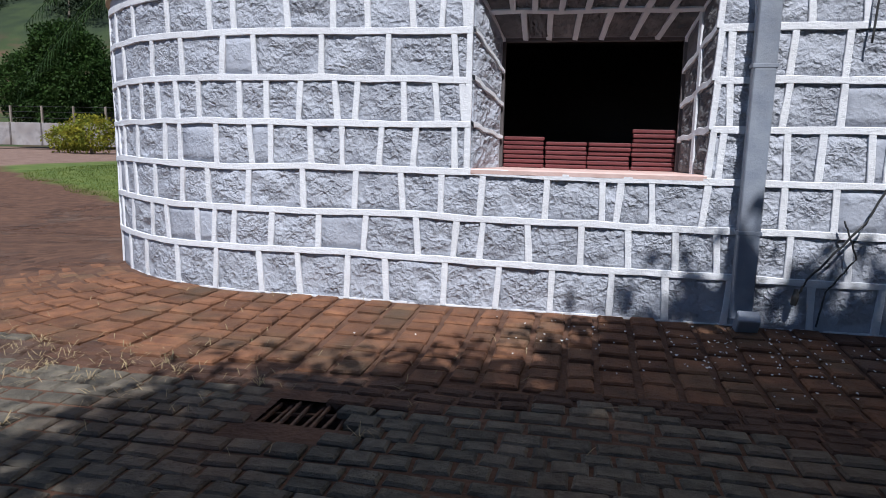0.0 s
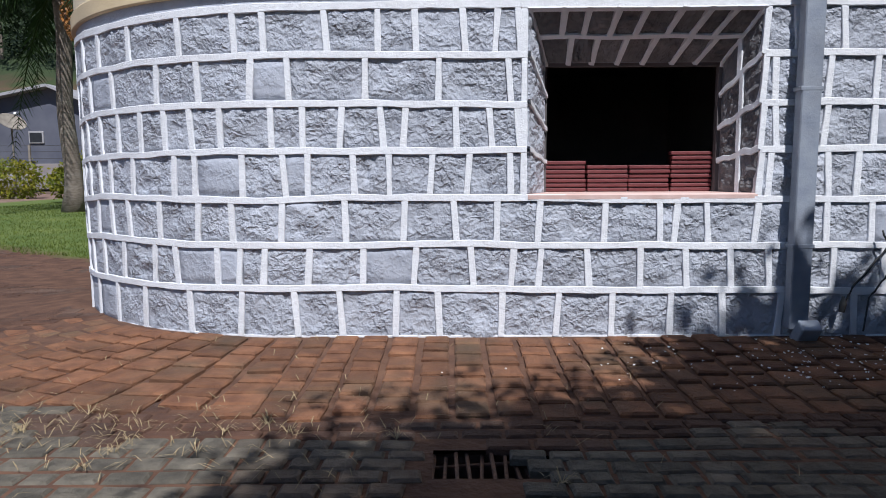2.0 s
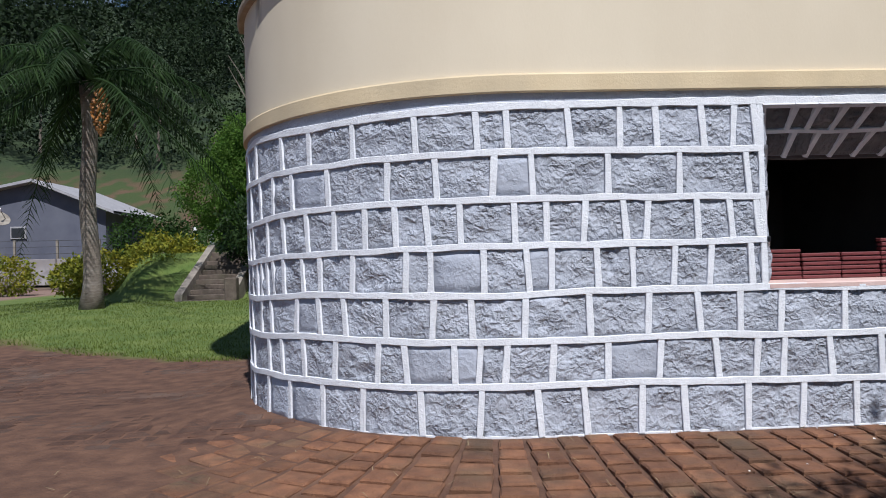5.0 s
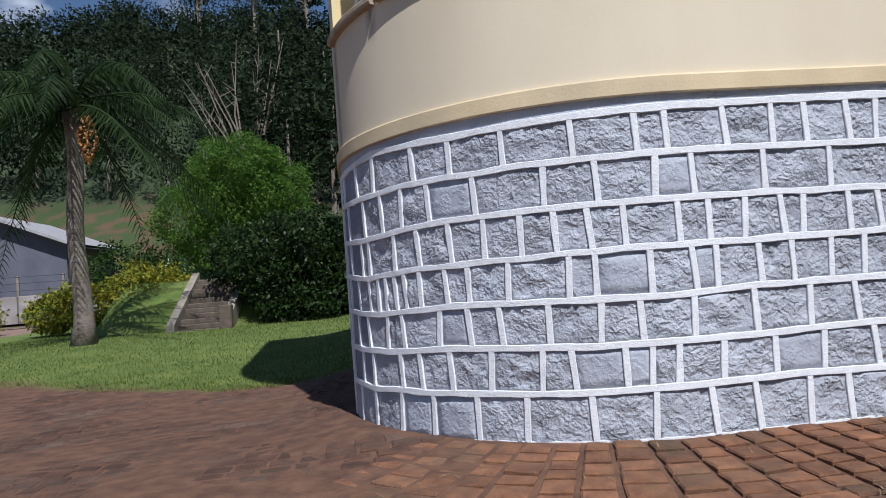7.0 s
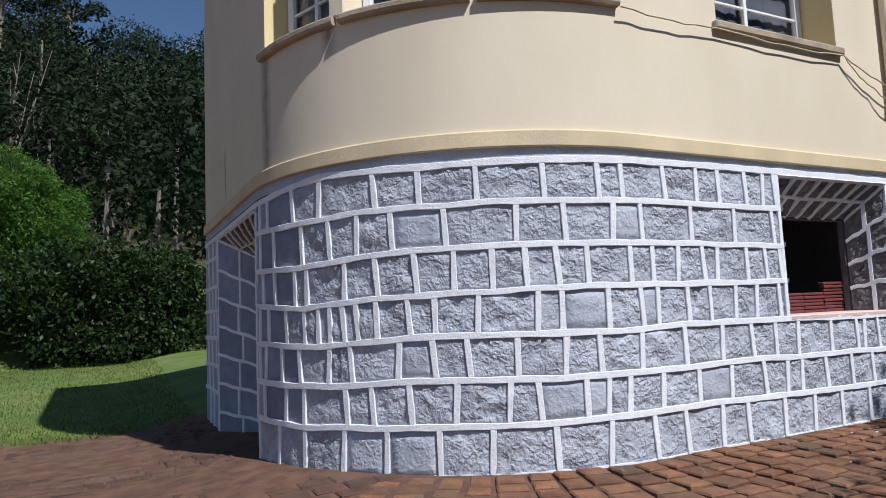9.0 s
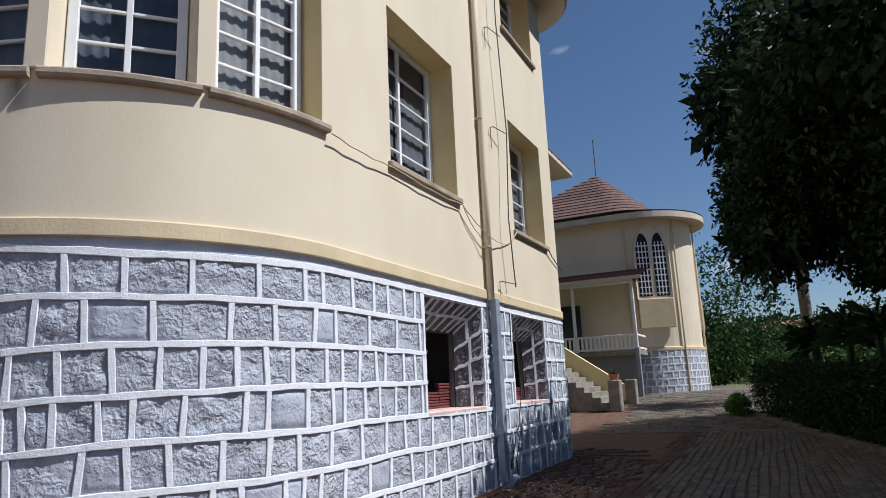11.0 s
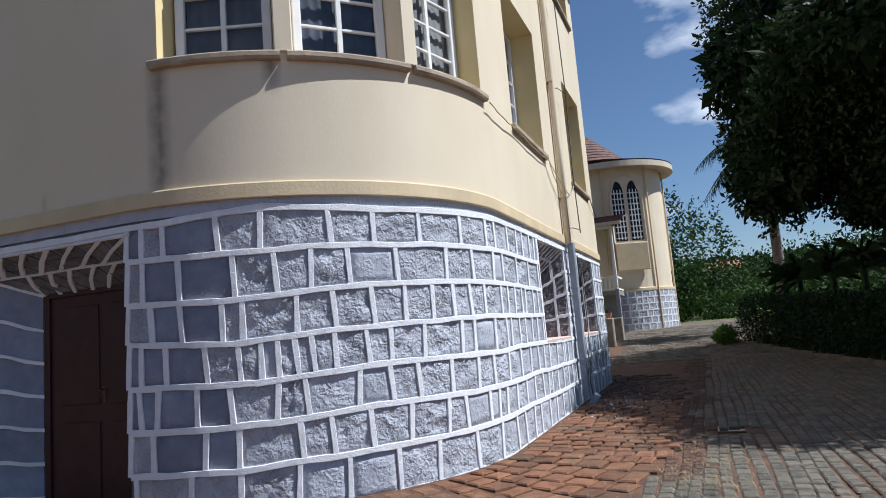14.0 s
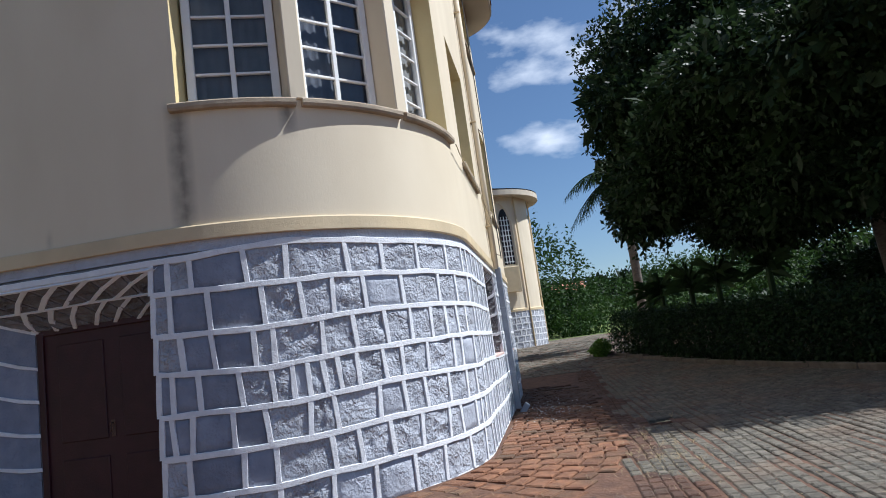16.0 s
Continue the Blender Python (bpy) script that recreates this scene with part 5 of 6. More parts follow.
# ---- planting ----
def leaves(name, blobs, count, size, mat, parent, seed, droop=0.3, shell=0.55, label="", aspect=0.5, boxy=0):
    """A crown of separate small leaves round several lobes: blobs of (x, y, z, rx, ry, rz)."""
    g = np.random.default_rng(seed)
    vol = np.array([b[3] * b[4] * b[5] for b in blobs]) ** 0.7
    which = g.choice(len(blobs), count, p=vol / vol.sum())
    b = np.array(blobs)[which]
    d = g.normal(size=(count, 3))
    d /= np.linalg.norm(d, axis=1)[:, None]
    if boxy:
        d /= (np.abs(d) ** boxy).sum(axis=1)[:, None] ** (1 / boxy)
    rad = shell + (1 - shell) * g.random(count) ** 0.6
    rad *= 1 + 0.16 * np.sin(d[:, 0] * 7 + which) * np.sin(d[:, 2] * 6 + which * 2.1) + 0.10 * np.sin(d[:, 1] * 13 + which)
    p = b[:, :3] + d * b[:, 3:] * rad[:, None]
    t = g.normal(size=(count, 3)) * 0.8 + d * 0.6
    t[:, 2] -= droop
    t /= np.linalg.norm(t, axis=1)[:, None]
    u = np.cross(t, g.normal(size=(count, 3)))
    u /= np.linalg.norm(u, axis=1)[:, None]
    n = np.cross(t, u)
    ln = size * g.uniform(0.6, 1.35, count)[:, None]
    w = ln * aspect * 0.5
    v = np.stack([p, p + t * ln * 0.5 + u * w + n * ln * 0.06, p + t * ln, p + t * ln * 0.5 - u * w + n * ln * 0.06], 1).reshape(-1, 3)
    data = bpy.data.meshes.new(name)
    data.vertices.add(count * 4)
    data.vertices.foreach_set("co", v.ravel())
    data.loops.add(count * 4)
    data.loops.foreach_set("vertex_index", np.arange(count * 4))
    data.polygons.add(count)
    data.polygons.foreach_set("loop_start", np.arange(count) * 4)
    data.update(calc_edges=True)
    data.materials.append(mat)
    ob = new(name, data)
    if parent:
        ob.parent = parent
    return tagged(ob, label)


def limbs(me, foot, top, radius, ends, seed):
    """A tapered trunk with bending limbs towards the given ends."""
    g = random.Random(seed)
    foot, top = Vector(foot), Vector(top)
    pts = [foot.lerp(top, t) + Vector((g.uniform(-0.1, 0.1), g.uniform(-0.1, 0.1), 0)) * (t > 0) for t in (0, 0.08, 0.3, 0.6, 1)]
    me.tube(pts, [radius * 1.5, radius * 1.1, radius, radius * 0.85, radius * 0.6], 10)
    for e in ends:
        e = Vector(e)
        a = foot.lerp(top, g.uniform(0.55, 0.98))
        m = a.lerp(e, 0.5) + Vector((0, 0, 0.12 * (e - a).length))
        me.tube([a, m, e], [radius * 0.42, radius * 0.26, radius * 0.06], 6)


def shade_tree():
    t = thing("shade_tree", "large dark broadleaf tree with a wide dense crown beside the drive", "tree")
    blobs = [(10.6, -3.7, 6.0, 4.2, 3.6, 3.2), (6.4, -4.6, 5.0, 2.4, 2.6, 1.8), (11.4, -0.5, 5.6, 3.0, 1.7, 1.7), (13.5, -3.2, 7.2, 3.6, 4.0, 3.0),
             (9.6, -6.4, 7.5, 4.2, 3.4, 3.0), (14.2, -0.9, 6.2, 2.6, 2.3, 2.2), (10.4, -5.0, 9.0, 3.4, 3.2, 2.2), (7.6, -2.2, 4.9, 1.9, 2.1, 1.3),
             (11.6, 0.5, 5.0, 1.6, 1.1, 1.1), (16.5, -2.0, 6.8, 2.6, 3, 2.6), (11.5, -3.0, 4.6, 3.4, 2.8, 1.5), (15.0, -2.5, 4.9, 3.0, 2.6, 1.8),
             (14.0, -3.4, 10.5, 3.0, 3.4, 2.4), (5.9, -1.8, 5.4, 1.9, 2.2, 1.1), (7.8, -0.9, 6.0, 1.7, 1.5, 1.1), (9.5, -1.4, 6.4, 2.0, 1.9, 1.5),
             (14.2, -0.1, 8.8, 2.8, 1.9, 2.4), (13.6, 0.5, 5.6, 2.0, 1.4, 1.8), (5.0, -2.3, 6.2, 1.8, 1.7, 1.0), (6.9, -0.3, 6.0, 1.4, 1.2, 0.9),
             (8.5, -0.1, 6.1, 1.5, 1.1, 0.9), (9.6, -0.1, 6.0, 1.7, 1.2, 1.1), (5.4, -4.2, 6.4, 2.0, 2.0, 1.3), (12.6, 1.0, 7.2, 1.7, 1.1, 1.3),
             # lobes beyond y = -7 are unseen, added to block skylight over the ground
             (13.2, 0.7, 4.5, 1.5, 1.2, 1.3), (9.0, -8.0, 11.0, 4.5, 4.0, 3.5), (14.0, -8.0, 11.0, 4.5, 4.0, 4.0), (18.0, -5.0, 9.0, 4.0, 4.0, 4.0), (7.4, -7.4, 8.0, 3.2, 3.2, 3.0),
             (9.5, -2.5, 3.7, 2.4, 2.0, 1.0), (12.5, -2.2, 3.6, 2.2, 2.0, 1.0), (7.0, -3.2, 3.7, 2.0, 1.8, 1.0)]
    me = Mesh()
    limbs(me, (11.4, -4.6, ground_z(11.4, -4.6) - 0.1), (11.3, -4.4, 5.2), 0.34, [b[:3] for b in blobs], 3)
    part("trunk", me, M_BARK, t, smooth=True)
    leaves("crown", blobs, 270000, 0.155, M_LEAF_TREE, t, 11, shell=0.45, label="dense dark green foliage")
    leaves("inner_crown", [(*b[:3], b[3] * 0.74, b[4] * 0.74, b[5] * 0.7) for b in blobs], 34000, 0.5, M_LEAF_TREE, t, 12, shell=0.1, label="shaded inner foliage")


shade_tree()


def dark_thicket():
    """Evergreens close behind the hedge."""
    g = random.Random(14)
    for k in range(11):
        x, y = 4.5 + 2.2 * k, -7.0 + 0.30 * k
        s = thing("evergreen_shrub", "dark evergreen shrub standing behind the hedge", "shrub", "evergreens behind the hedge")
        h = g.uniform(2.4, 3.2) if k < 6 else g.uniform(1.5, 1.9)
        me = Mesh()
        limbs(me, (x, y, ground_z(x, y) - 0.1), (x, y, h * 0.7), 0.08, [(x + 0.5, y, h * 0.8), (x - 0.5, y + 0.3, h * 0.7)], k)
        part("trunk", me, M_BARK, s)
        leaves("crown", [(x, y, h * 0.35, 1.5, 1.3, h * 0.36), (x + 0.3, y, h * 0.72, 1.3, 1.2, h * 0.3)], 5200, 0.20, M_LEAF_TREE, s, 60 + k, shell=0.4)


dark_thicket()


def hedge():
    h = thing("hedge", "long dark clipped hedge along the drive", "hedge")
    a, b = Vector((19.4, 1.7)), Vector((2.0, -2.95))
    blobs = []
    n = 26
    for i in range(n):
        q = a.lerp(b, i / (n - 1))
        blobs.append((q.x, q.y - 0.7, 0.72 + ground_z(q.x, q.y), 0.62, 0.75, 0.74 + 0.03 * math.sin(i * 1.9)))
    for i in range(0, n, 2):
        q = blobs[i]
        part("stem", Mesh().tube([(q[0], q[1], q[2] - 0.9), (q[0] + 0.1, q[1], q[2] + 0.2)], [0.05, 0.02], 5), M_BARK, h)
    leaves("foliage", blobs, 60000, 0.09, M_LEAF_TREE, h, 5, shell=0.6, boxy=6)
    s = thing("low_shrub", "small bright green shrub at the end of the hedge", "shrub")
    leaves("foliage", [(18.9, 2.15, 0.55, 0.36, 0.32, 0.30), (19.4, 2.3, 0.48, 0.25, 0.25, 0.22)], 1500, 0.10, M_LEAF_LIGHT, s, 6)
    k = Mesh()
    for i in range(14):
        q = a.lerp(b, i / 13.0)
        k.box(pose(q.x + 0.3, q.y + 0.22, ground_z(q.x, q.y) + 0.03, 0, 0, 15), 1.36, 0.14, 0.16, 0.02)
    tagged(part("kerb", k, M_STEP, None, "dark weathered stone kerb along the hedge"), category="kerb", kind="structure")


hedge()


def palm(name, foot, height, radius, fronds, length, seed, label, fruit=False):
    g = random.Random(seed)
    t = thing(name, label, "palm tree")
    x, y = foot
    z = ground_z(x, y) - 0.1
    pts = [(x + 0.06 * math.sin(k), y, z + height * k / 10) for k in range(11)]
    me = Mesh().tube(pts, [radius * 1.55, radius * 1.15] + [radius * (1 - 0.02 * k) for k in range(9)], 14)
    part("trunk", me, M_BARK, t, "smooth grey ringed trunk", True)
    top = Vector(pts[-1])
    for k in range(fronds):
        a = k * 2.39996 + g.uniform(-0.2, 0.2)
        up = 1.15 - 1.5 * (k / fronds) + g.uniform(-0.12, 0.12)
        ln = length * g.uniform(0.85, 1.1)
        d = Vector((math.cos(a), math.sin(a), 0))
        spine = []
        for i in range(15):
            q = i / 14
            spine.append(top + d * ln * (q * math.cos(up) + 0.15 * q * q) + Vector((0, 0, ln * (q * math.sin(up) - 0.85 * q ** 2.2))))
        me = Mesh().tube(spine, [0.05 * (1 - 0.9 * i / 14) for i in range(15)], 4)
        for i in range(2, 15):
            for sub in range(4):
                q = spine[i - 1].lerp(spine[i], sub / 4)
                side = (spine[i] - spine[i - 1]).normalized().cross(Vector((0, 0, 1))).normalized()
                fall = (i + sub / 4) / 15
                ll = 0.75 * math.sin(math.pi * min(0.97, 0.15 + 0.8 * fall)) + 0.15
                for sd in (-1, 1):
                    tip = q + (side * sd * g.uniform(0.35, 0.75) + (spine[i] - spine[i - 1]).normalized() * 0.35 + Vector((0, 0, g.uniform(-0.9, -0.35)))) * ll
                    w = (spine[i] - spine[i - 1]).normalized() * 0.02
                    me.add([q - w, q + w, q.lerp(tip, 0.5) + w + Vector((0, 0, 0.05)), tip, q.lerp(tip, 0.5) - w + Vector((0, 0, 0.05))], ((0, 1, 2, 3, 4),))
        part("frond", me, M_PALM, t)
    if fruit:
        fm = Mesh()
        for i in range(260):
            a, q = g.uniform(0, 6.28), g.random()
            c = top + Vector((0.75 + 0.24 * math.cos(a) * math.sin(math.pi * q), -0.75 + 0.24 * math.sin(a) * math.sin(math.pi * q), -0.3 - 1.5 * q))
            fm.box(pose(*c, g.uniform(0, 90), g.uniform(0, 90), 0), 0.055, 0.055, 0.055)
        part("fruit", fm, M_FRUIT, t, "hanging orange fruit cluster")


palm("palm_tree", (-8.5, 20.5), 7.0, 0.25, 23, 4.7, 4, "tall feather palm on the lawn with an orange fruit cluster", True)
palm("palm_tree", (24.0, -0.2), 7.4, 0.2, 16, 2.5, 9, "feather palm rising behind the hedge")


def shrub(name, label, blobs, count, size, mat, seed, stem=True, droop=0.3, shell=0.5, aspect=0.5):
    s = thing(name, label, "shrub" if "tree" not in name else "tree")
    me = Mesh()
    x, y = blobs[0][0], blobs[0][1]
    limbs(me, (x, y, ground_z(x, y) - 0.1), (x, y, blobs[0][2]), 0.09 if "tree" not in name else 0.16, [q[:3] for q in blobs], seed)
    part("trunk", me, M_BARK, s, smooth=True)
    leaves("crown", blobs, count, size, mat, s, seed, droop, shell, aspect=aspect)


shrub("camellia_bush", "large dark glossy evergreen bush beside the garden steps",
      [(-2.4, 25.0, 1.9, 2.3, 1.9, 1.8), (-3.5, 24.4, 2.4, 1.5, 1.4, 1.4), (-1.2, 24.7, 1.9, 1.7, 1.5, 1.8), (-2.2, 24.3, 3.0, 1.7, 1.4, 1.1), (-4.7, 25.3, 2.6, 1.2, 1.2, 1.2), (-0.4, 24.8, 2.8, 1.6, 1.4, 1.1), (-0.2, 25.3, 1.4, 1.2, 1.4, 1.4), (1.0, 25.6, 1.5, 1.3, 1.4, 1.5), (2.2, 26.0, 1.4, 1.3, 1.4, 1.4), (-2.0, 24.0, 0.9, 2.2, 1.2, 0.9), (0.4, 24.6, 0.8, 1.6, 1.1, 0.9)], 46000, 0.16, M_LEAF_DARK, 21, shell=0.65)
shrub("round_tree", "bright green rounded small-leaved tree behind the steps",
      [(-6.2, 34.0, 6.2, 2.6, 2.6, 2.2), (-8.2, 33.6, 5.0, 2.0, 1.9, 1.9), (-4.6, 33.8, 5.8, 2.1, 1.9, 2.1), (-6.0, 33.4, 7.4, 2.2, 2.0, 1.5), (-7.4, 33.4, 3.6, 1.6, 1.4, 1.3), (-4.6, 33.4, 4.0, 1.7, 1.4, 1.6), (-6.0, 33.2, 3.9, 1.7, 1.3, 1.3)], 70000, 0.17, M_LEAF_LIGHT, 22, droop=0.5, shell=0.7, aspect=0.34)
shrub("croton_shrub", "yellow and green variegated garden shrub", [(-11.0, 27.0, 1.2, 1.5, 1.2, 0.9), (-12.2, 27.2, 1.0, 1.0, 1.0, 0.8)], 5200, 0.16, M_LEAF_YELLOW, 23)
shrub("croton_shrub", "yellow and green variegated garden shrub", [(-8.9, 27.5, 1.6, 1.5, 1.3, 1.1), (-7.9, 27.8, 1.4, 1.0, 1.0, 1.0)], 5600, 0.16, M_LEAF_YELLOW, 24)
shrub("garden_shrub", "loose green garden shrub by the lawn", [(-10.2, 29.0, 2.4, 1.5, 1.2, 1.3), (-8.8, 29.2, 2.2, 1.2, 1.2, 1.2)], 5200, 0.16, M_LEAF_MID, 25)
shrub("garden_shrub", "loose green garden shrub by the low wall", [(-17.5, 31.5, 1.0, 1.3, 1.0, 1.0)], 2600, 0.16, M_LEAF_YELLOW, 26)


shrub("croton_shrub", "yellow and green variegated shrub before the garden wall", [(-22.6, 33.0, 1.3, 1.7, 1.2, 1.0), (-24.4, 33.4, 1.0, 1.3, 1.0, 0.8)], 5200, 0.17, M_LEAF_YELLOW, 27)
shrub("garden_tree", "dense dark green rounded tree behind the garden wall",
      [(-31.5, 41.8, 5.4, 3.4, 2.6, 2.6), (-29.3, 41.4, 4.6, 2.4, 2.2, 2.2), (-34.0, 41.6, 4.4, 2.8, 2.4, 2.4), (-31.0, 41.2, 7.2, 2.3, 2.1, 1.6), (-31.5, 41.0, 3.2, 3.2, 2.0, 1.6)], 42000, 0.24, M_LEAF_MID, 28, shell=0.7)


def garden_steps():
    s = thing("garden_steps", "weathered concrete garden steps with a low side wall up the bank", "steps")
    for i in range(11):
        y = 23.4 + 0.33 * i
        part("step", Mesh().box((-5.9, y, 0.05 + 0.17 * i), 1.5, 0.36, 0.18, 0.02), M_STEP, s)
    for x, lab in ((-6.8, "mossy side wall"), (-5.0, "mossy side wall")):
        me = Mesh()
        a, b, w = (23.1, 0.35), (27.1, 2.15), 0.13
        for dx in (-w, w):
            me.quad((x + dx, a[0], -0.4), (x + dx, b[0], -0.4), (x + dx, b[0], b[1]), (x + dx, a[0], a[1]))
        me.quad((x - w, a[0], a[1]), (x + w, a[0], a[1]), (x + w, b[0], b[1]), (x - w, b[0], b[1]))
        me.quad((x - w, a[0], -0.4), (x + w, a[0], -0.4), (x + w, a[0], a[1]), (x - w, a[0], a[1]))
        part("side_wall", me, M_CONCRETE, s, lab)
    part("end_pillar", Mesh().box((-4.95, 23.0, 0.35), 0.4, 0.4, 1.1, 0.03), M_STEP, s)


garden_steps()


def grey_house():
    h = thing("grey_house", "low pale grey house with a light sheet gable roof", "house")
    x0, x1, y0, y1, zg, ze, zr = -33.0, -18.5, 44.0, 52.0, 0.6, 5.0, 6.9
    xm = -22.8
    w = Mesh()
    w.add([(x0, y0, zg), (x1, y0, zg), (x1, y0, ze), (xm, y0, zr), (x0, y0, ze - 0.1)], ((0, 1, 2, 3, 4),))
    w.quad((x1, y0, zg), (x1, y1, zg), (x1, y1, ze), (x1, y0, ze))
    w.quad((x0, y0, zg), (x0, y1, zg), (x0, y1, ze), (x0, y0, ze))
    part("wall", w, M_HOUSE, h)
    r = Mesh()
    for dz in (0.02, 0.2):
        r.quad((x1 + 0.8, y0 - 0.7, ze - 0.25 + dz), (x1 + 0.8, y1, ze - 0.25 + dz), (xm, y1, zr + dz), (xm, y0 - 0.7, zr + dz))
        r.quad((x0, y0 - 0.7, ze - 0.1 + dz), (x0, y1, ze - 0.1 + dz), (xm, y1, zr + dz), (xm, y0 - 0.7, zr + dz))
    r.quad((x1 + 0.8, y0 - 0.7, ze - 0.23), (xm, y0 - 0.7, zr + 0.02), (xm, y0 - 0.7, zr + 0.2), (x1 + 0.8, y0 - 0.7, ze - 0.05))
    r.quad((x0, y0 - 0.7, ze - 0.08), (xm, y0 - 0.7, zr + 0.02), (xm, y0 - 0.7, zr + 0.2), (x0, y0 - 0.7, ze + 0.1))
    part("roof", r, M_TIN, h, "light grey roof sheets")
    for x in (-24.0, -29.0):
        win = part("window", Mesh().box((x, y0 - 0.04, 3.7), 1.0, 0.1, 0.8, 0.02), M_TIN, h)
        part("pane", Mesh().box((x, y0 - 0.1, 3.7), 0.8, 0.03, 0.6), M_DARKPANE, win)
    f = thing("garden_wall", "low whitewashed stained garden wall with posts", "wall")
    for i in range(9):
        x = -34 + i * 2.3
        part("panel", Mesh().box((x, 38.0 + 0.15 * i, 1.15), 2.28, 0.18, 1.5, 0.02), M_WHITEWASH, f)
        part("post", Mesh().box((x - 1.15, 38.0 + 0.15 * i, 1.7), 0.12, 0.12, 2.6, 0.01), M_CONCRETE, f)
    for z in (2.2, 2.6, 2.95):
        part("wire", Mesh().tube([(-35.1, 38, z), (-15.6, 39.2, z)], 0.012, 4), M_WIRE, f)


grey_house()


def satellite_dish():
    d = thing("satellite_dish", "grey satellite dish on a mast before the pale house", "satellite dish")
    c = Vector((-24.0, 41.5, 4.4))
    m = Matrix.Translation(c) @ Vector((0.55, -0.35, 0.75)).to_track_quat("Z", "Y").to_matrix().to_4x4()
    rows = [[m @ Vector((r * math.cos(k * math.pi / 10), r * math.sin(k * math.pi / 10), dz + 0.35 * r * r)) for k in range(21)] for r, dz in ((0.02, 0), (0.3, 0), (0.55, 0), (0.78, 0), (0.80, 0.0), (0.78, -0.03), (0.3, -0.03))]
    part("bowl", Mesh().grid(rows), M_CONCRETE, d, smooth=True)
    part("feed_arm", Mesh().tube([m @ Vector((0.6, 0, 0.1)), m @ Vector((0.1, 0, 0.75))], 0.025, 6), M_CONCRETE, d)
    part("feed_horn", Mesh().tube([m @ Vector((0.1, 0, 0.7)), m @ Vector((0.0, 0, 0.86))], [0.05, 0.08], 8), M_WHITE, d)
    part("mast", Mesh().tube([(c.x, c.y, ground_z(c.x, c.y) - 0.1), (c.x, c.y, c.z - 0.02)], 0.05, 8), M_CONCRETE, d)


satellite_dish()


def bank_fence():
    f = thing("bank_fence", "line of pale wooden posts and wire on the grassy bank", "fence")
    for i in range(16):
        x, y = -26 + i * 1.9, 55 - i * 0.5
        part("post", Mesh().box((x, y, ground_z(x, y) + 0.5), 0.12, 0.12, 1.2, 0.01), M_HOUSE, f)
    g = thing("garden_gate", "small whitewashed gate with posts above the steps", "gate")
    for x in (-10.6, -9.7):
        part("post", Mesh().box((x, 37, ground_z(x, 37) + 0.6), 0.2, 0.2, 1.5, 0.02), M_WHITE, g)
    part("panel", Mesh().box((-11.8, 37, ground_z(-11.8, 37) + 0.35), 2.0, 0.12, 0.7, 0.02), M_HOUSE, g)


bank_fence()


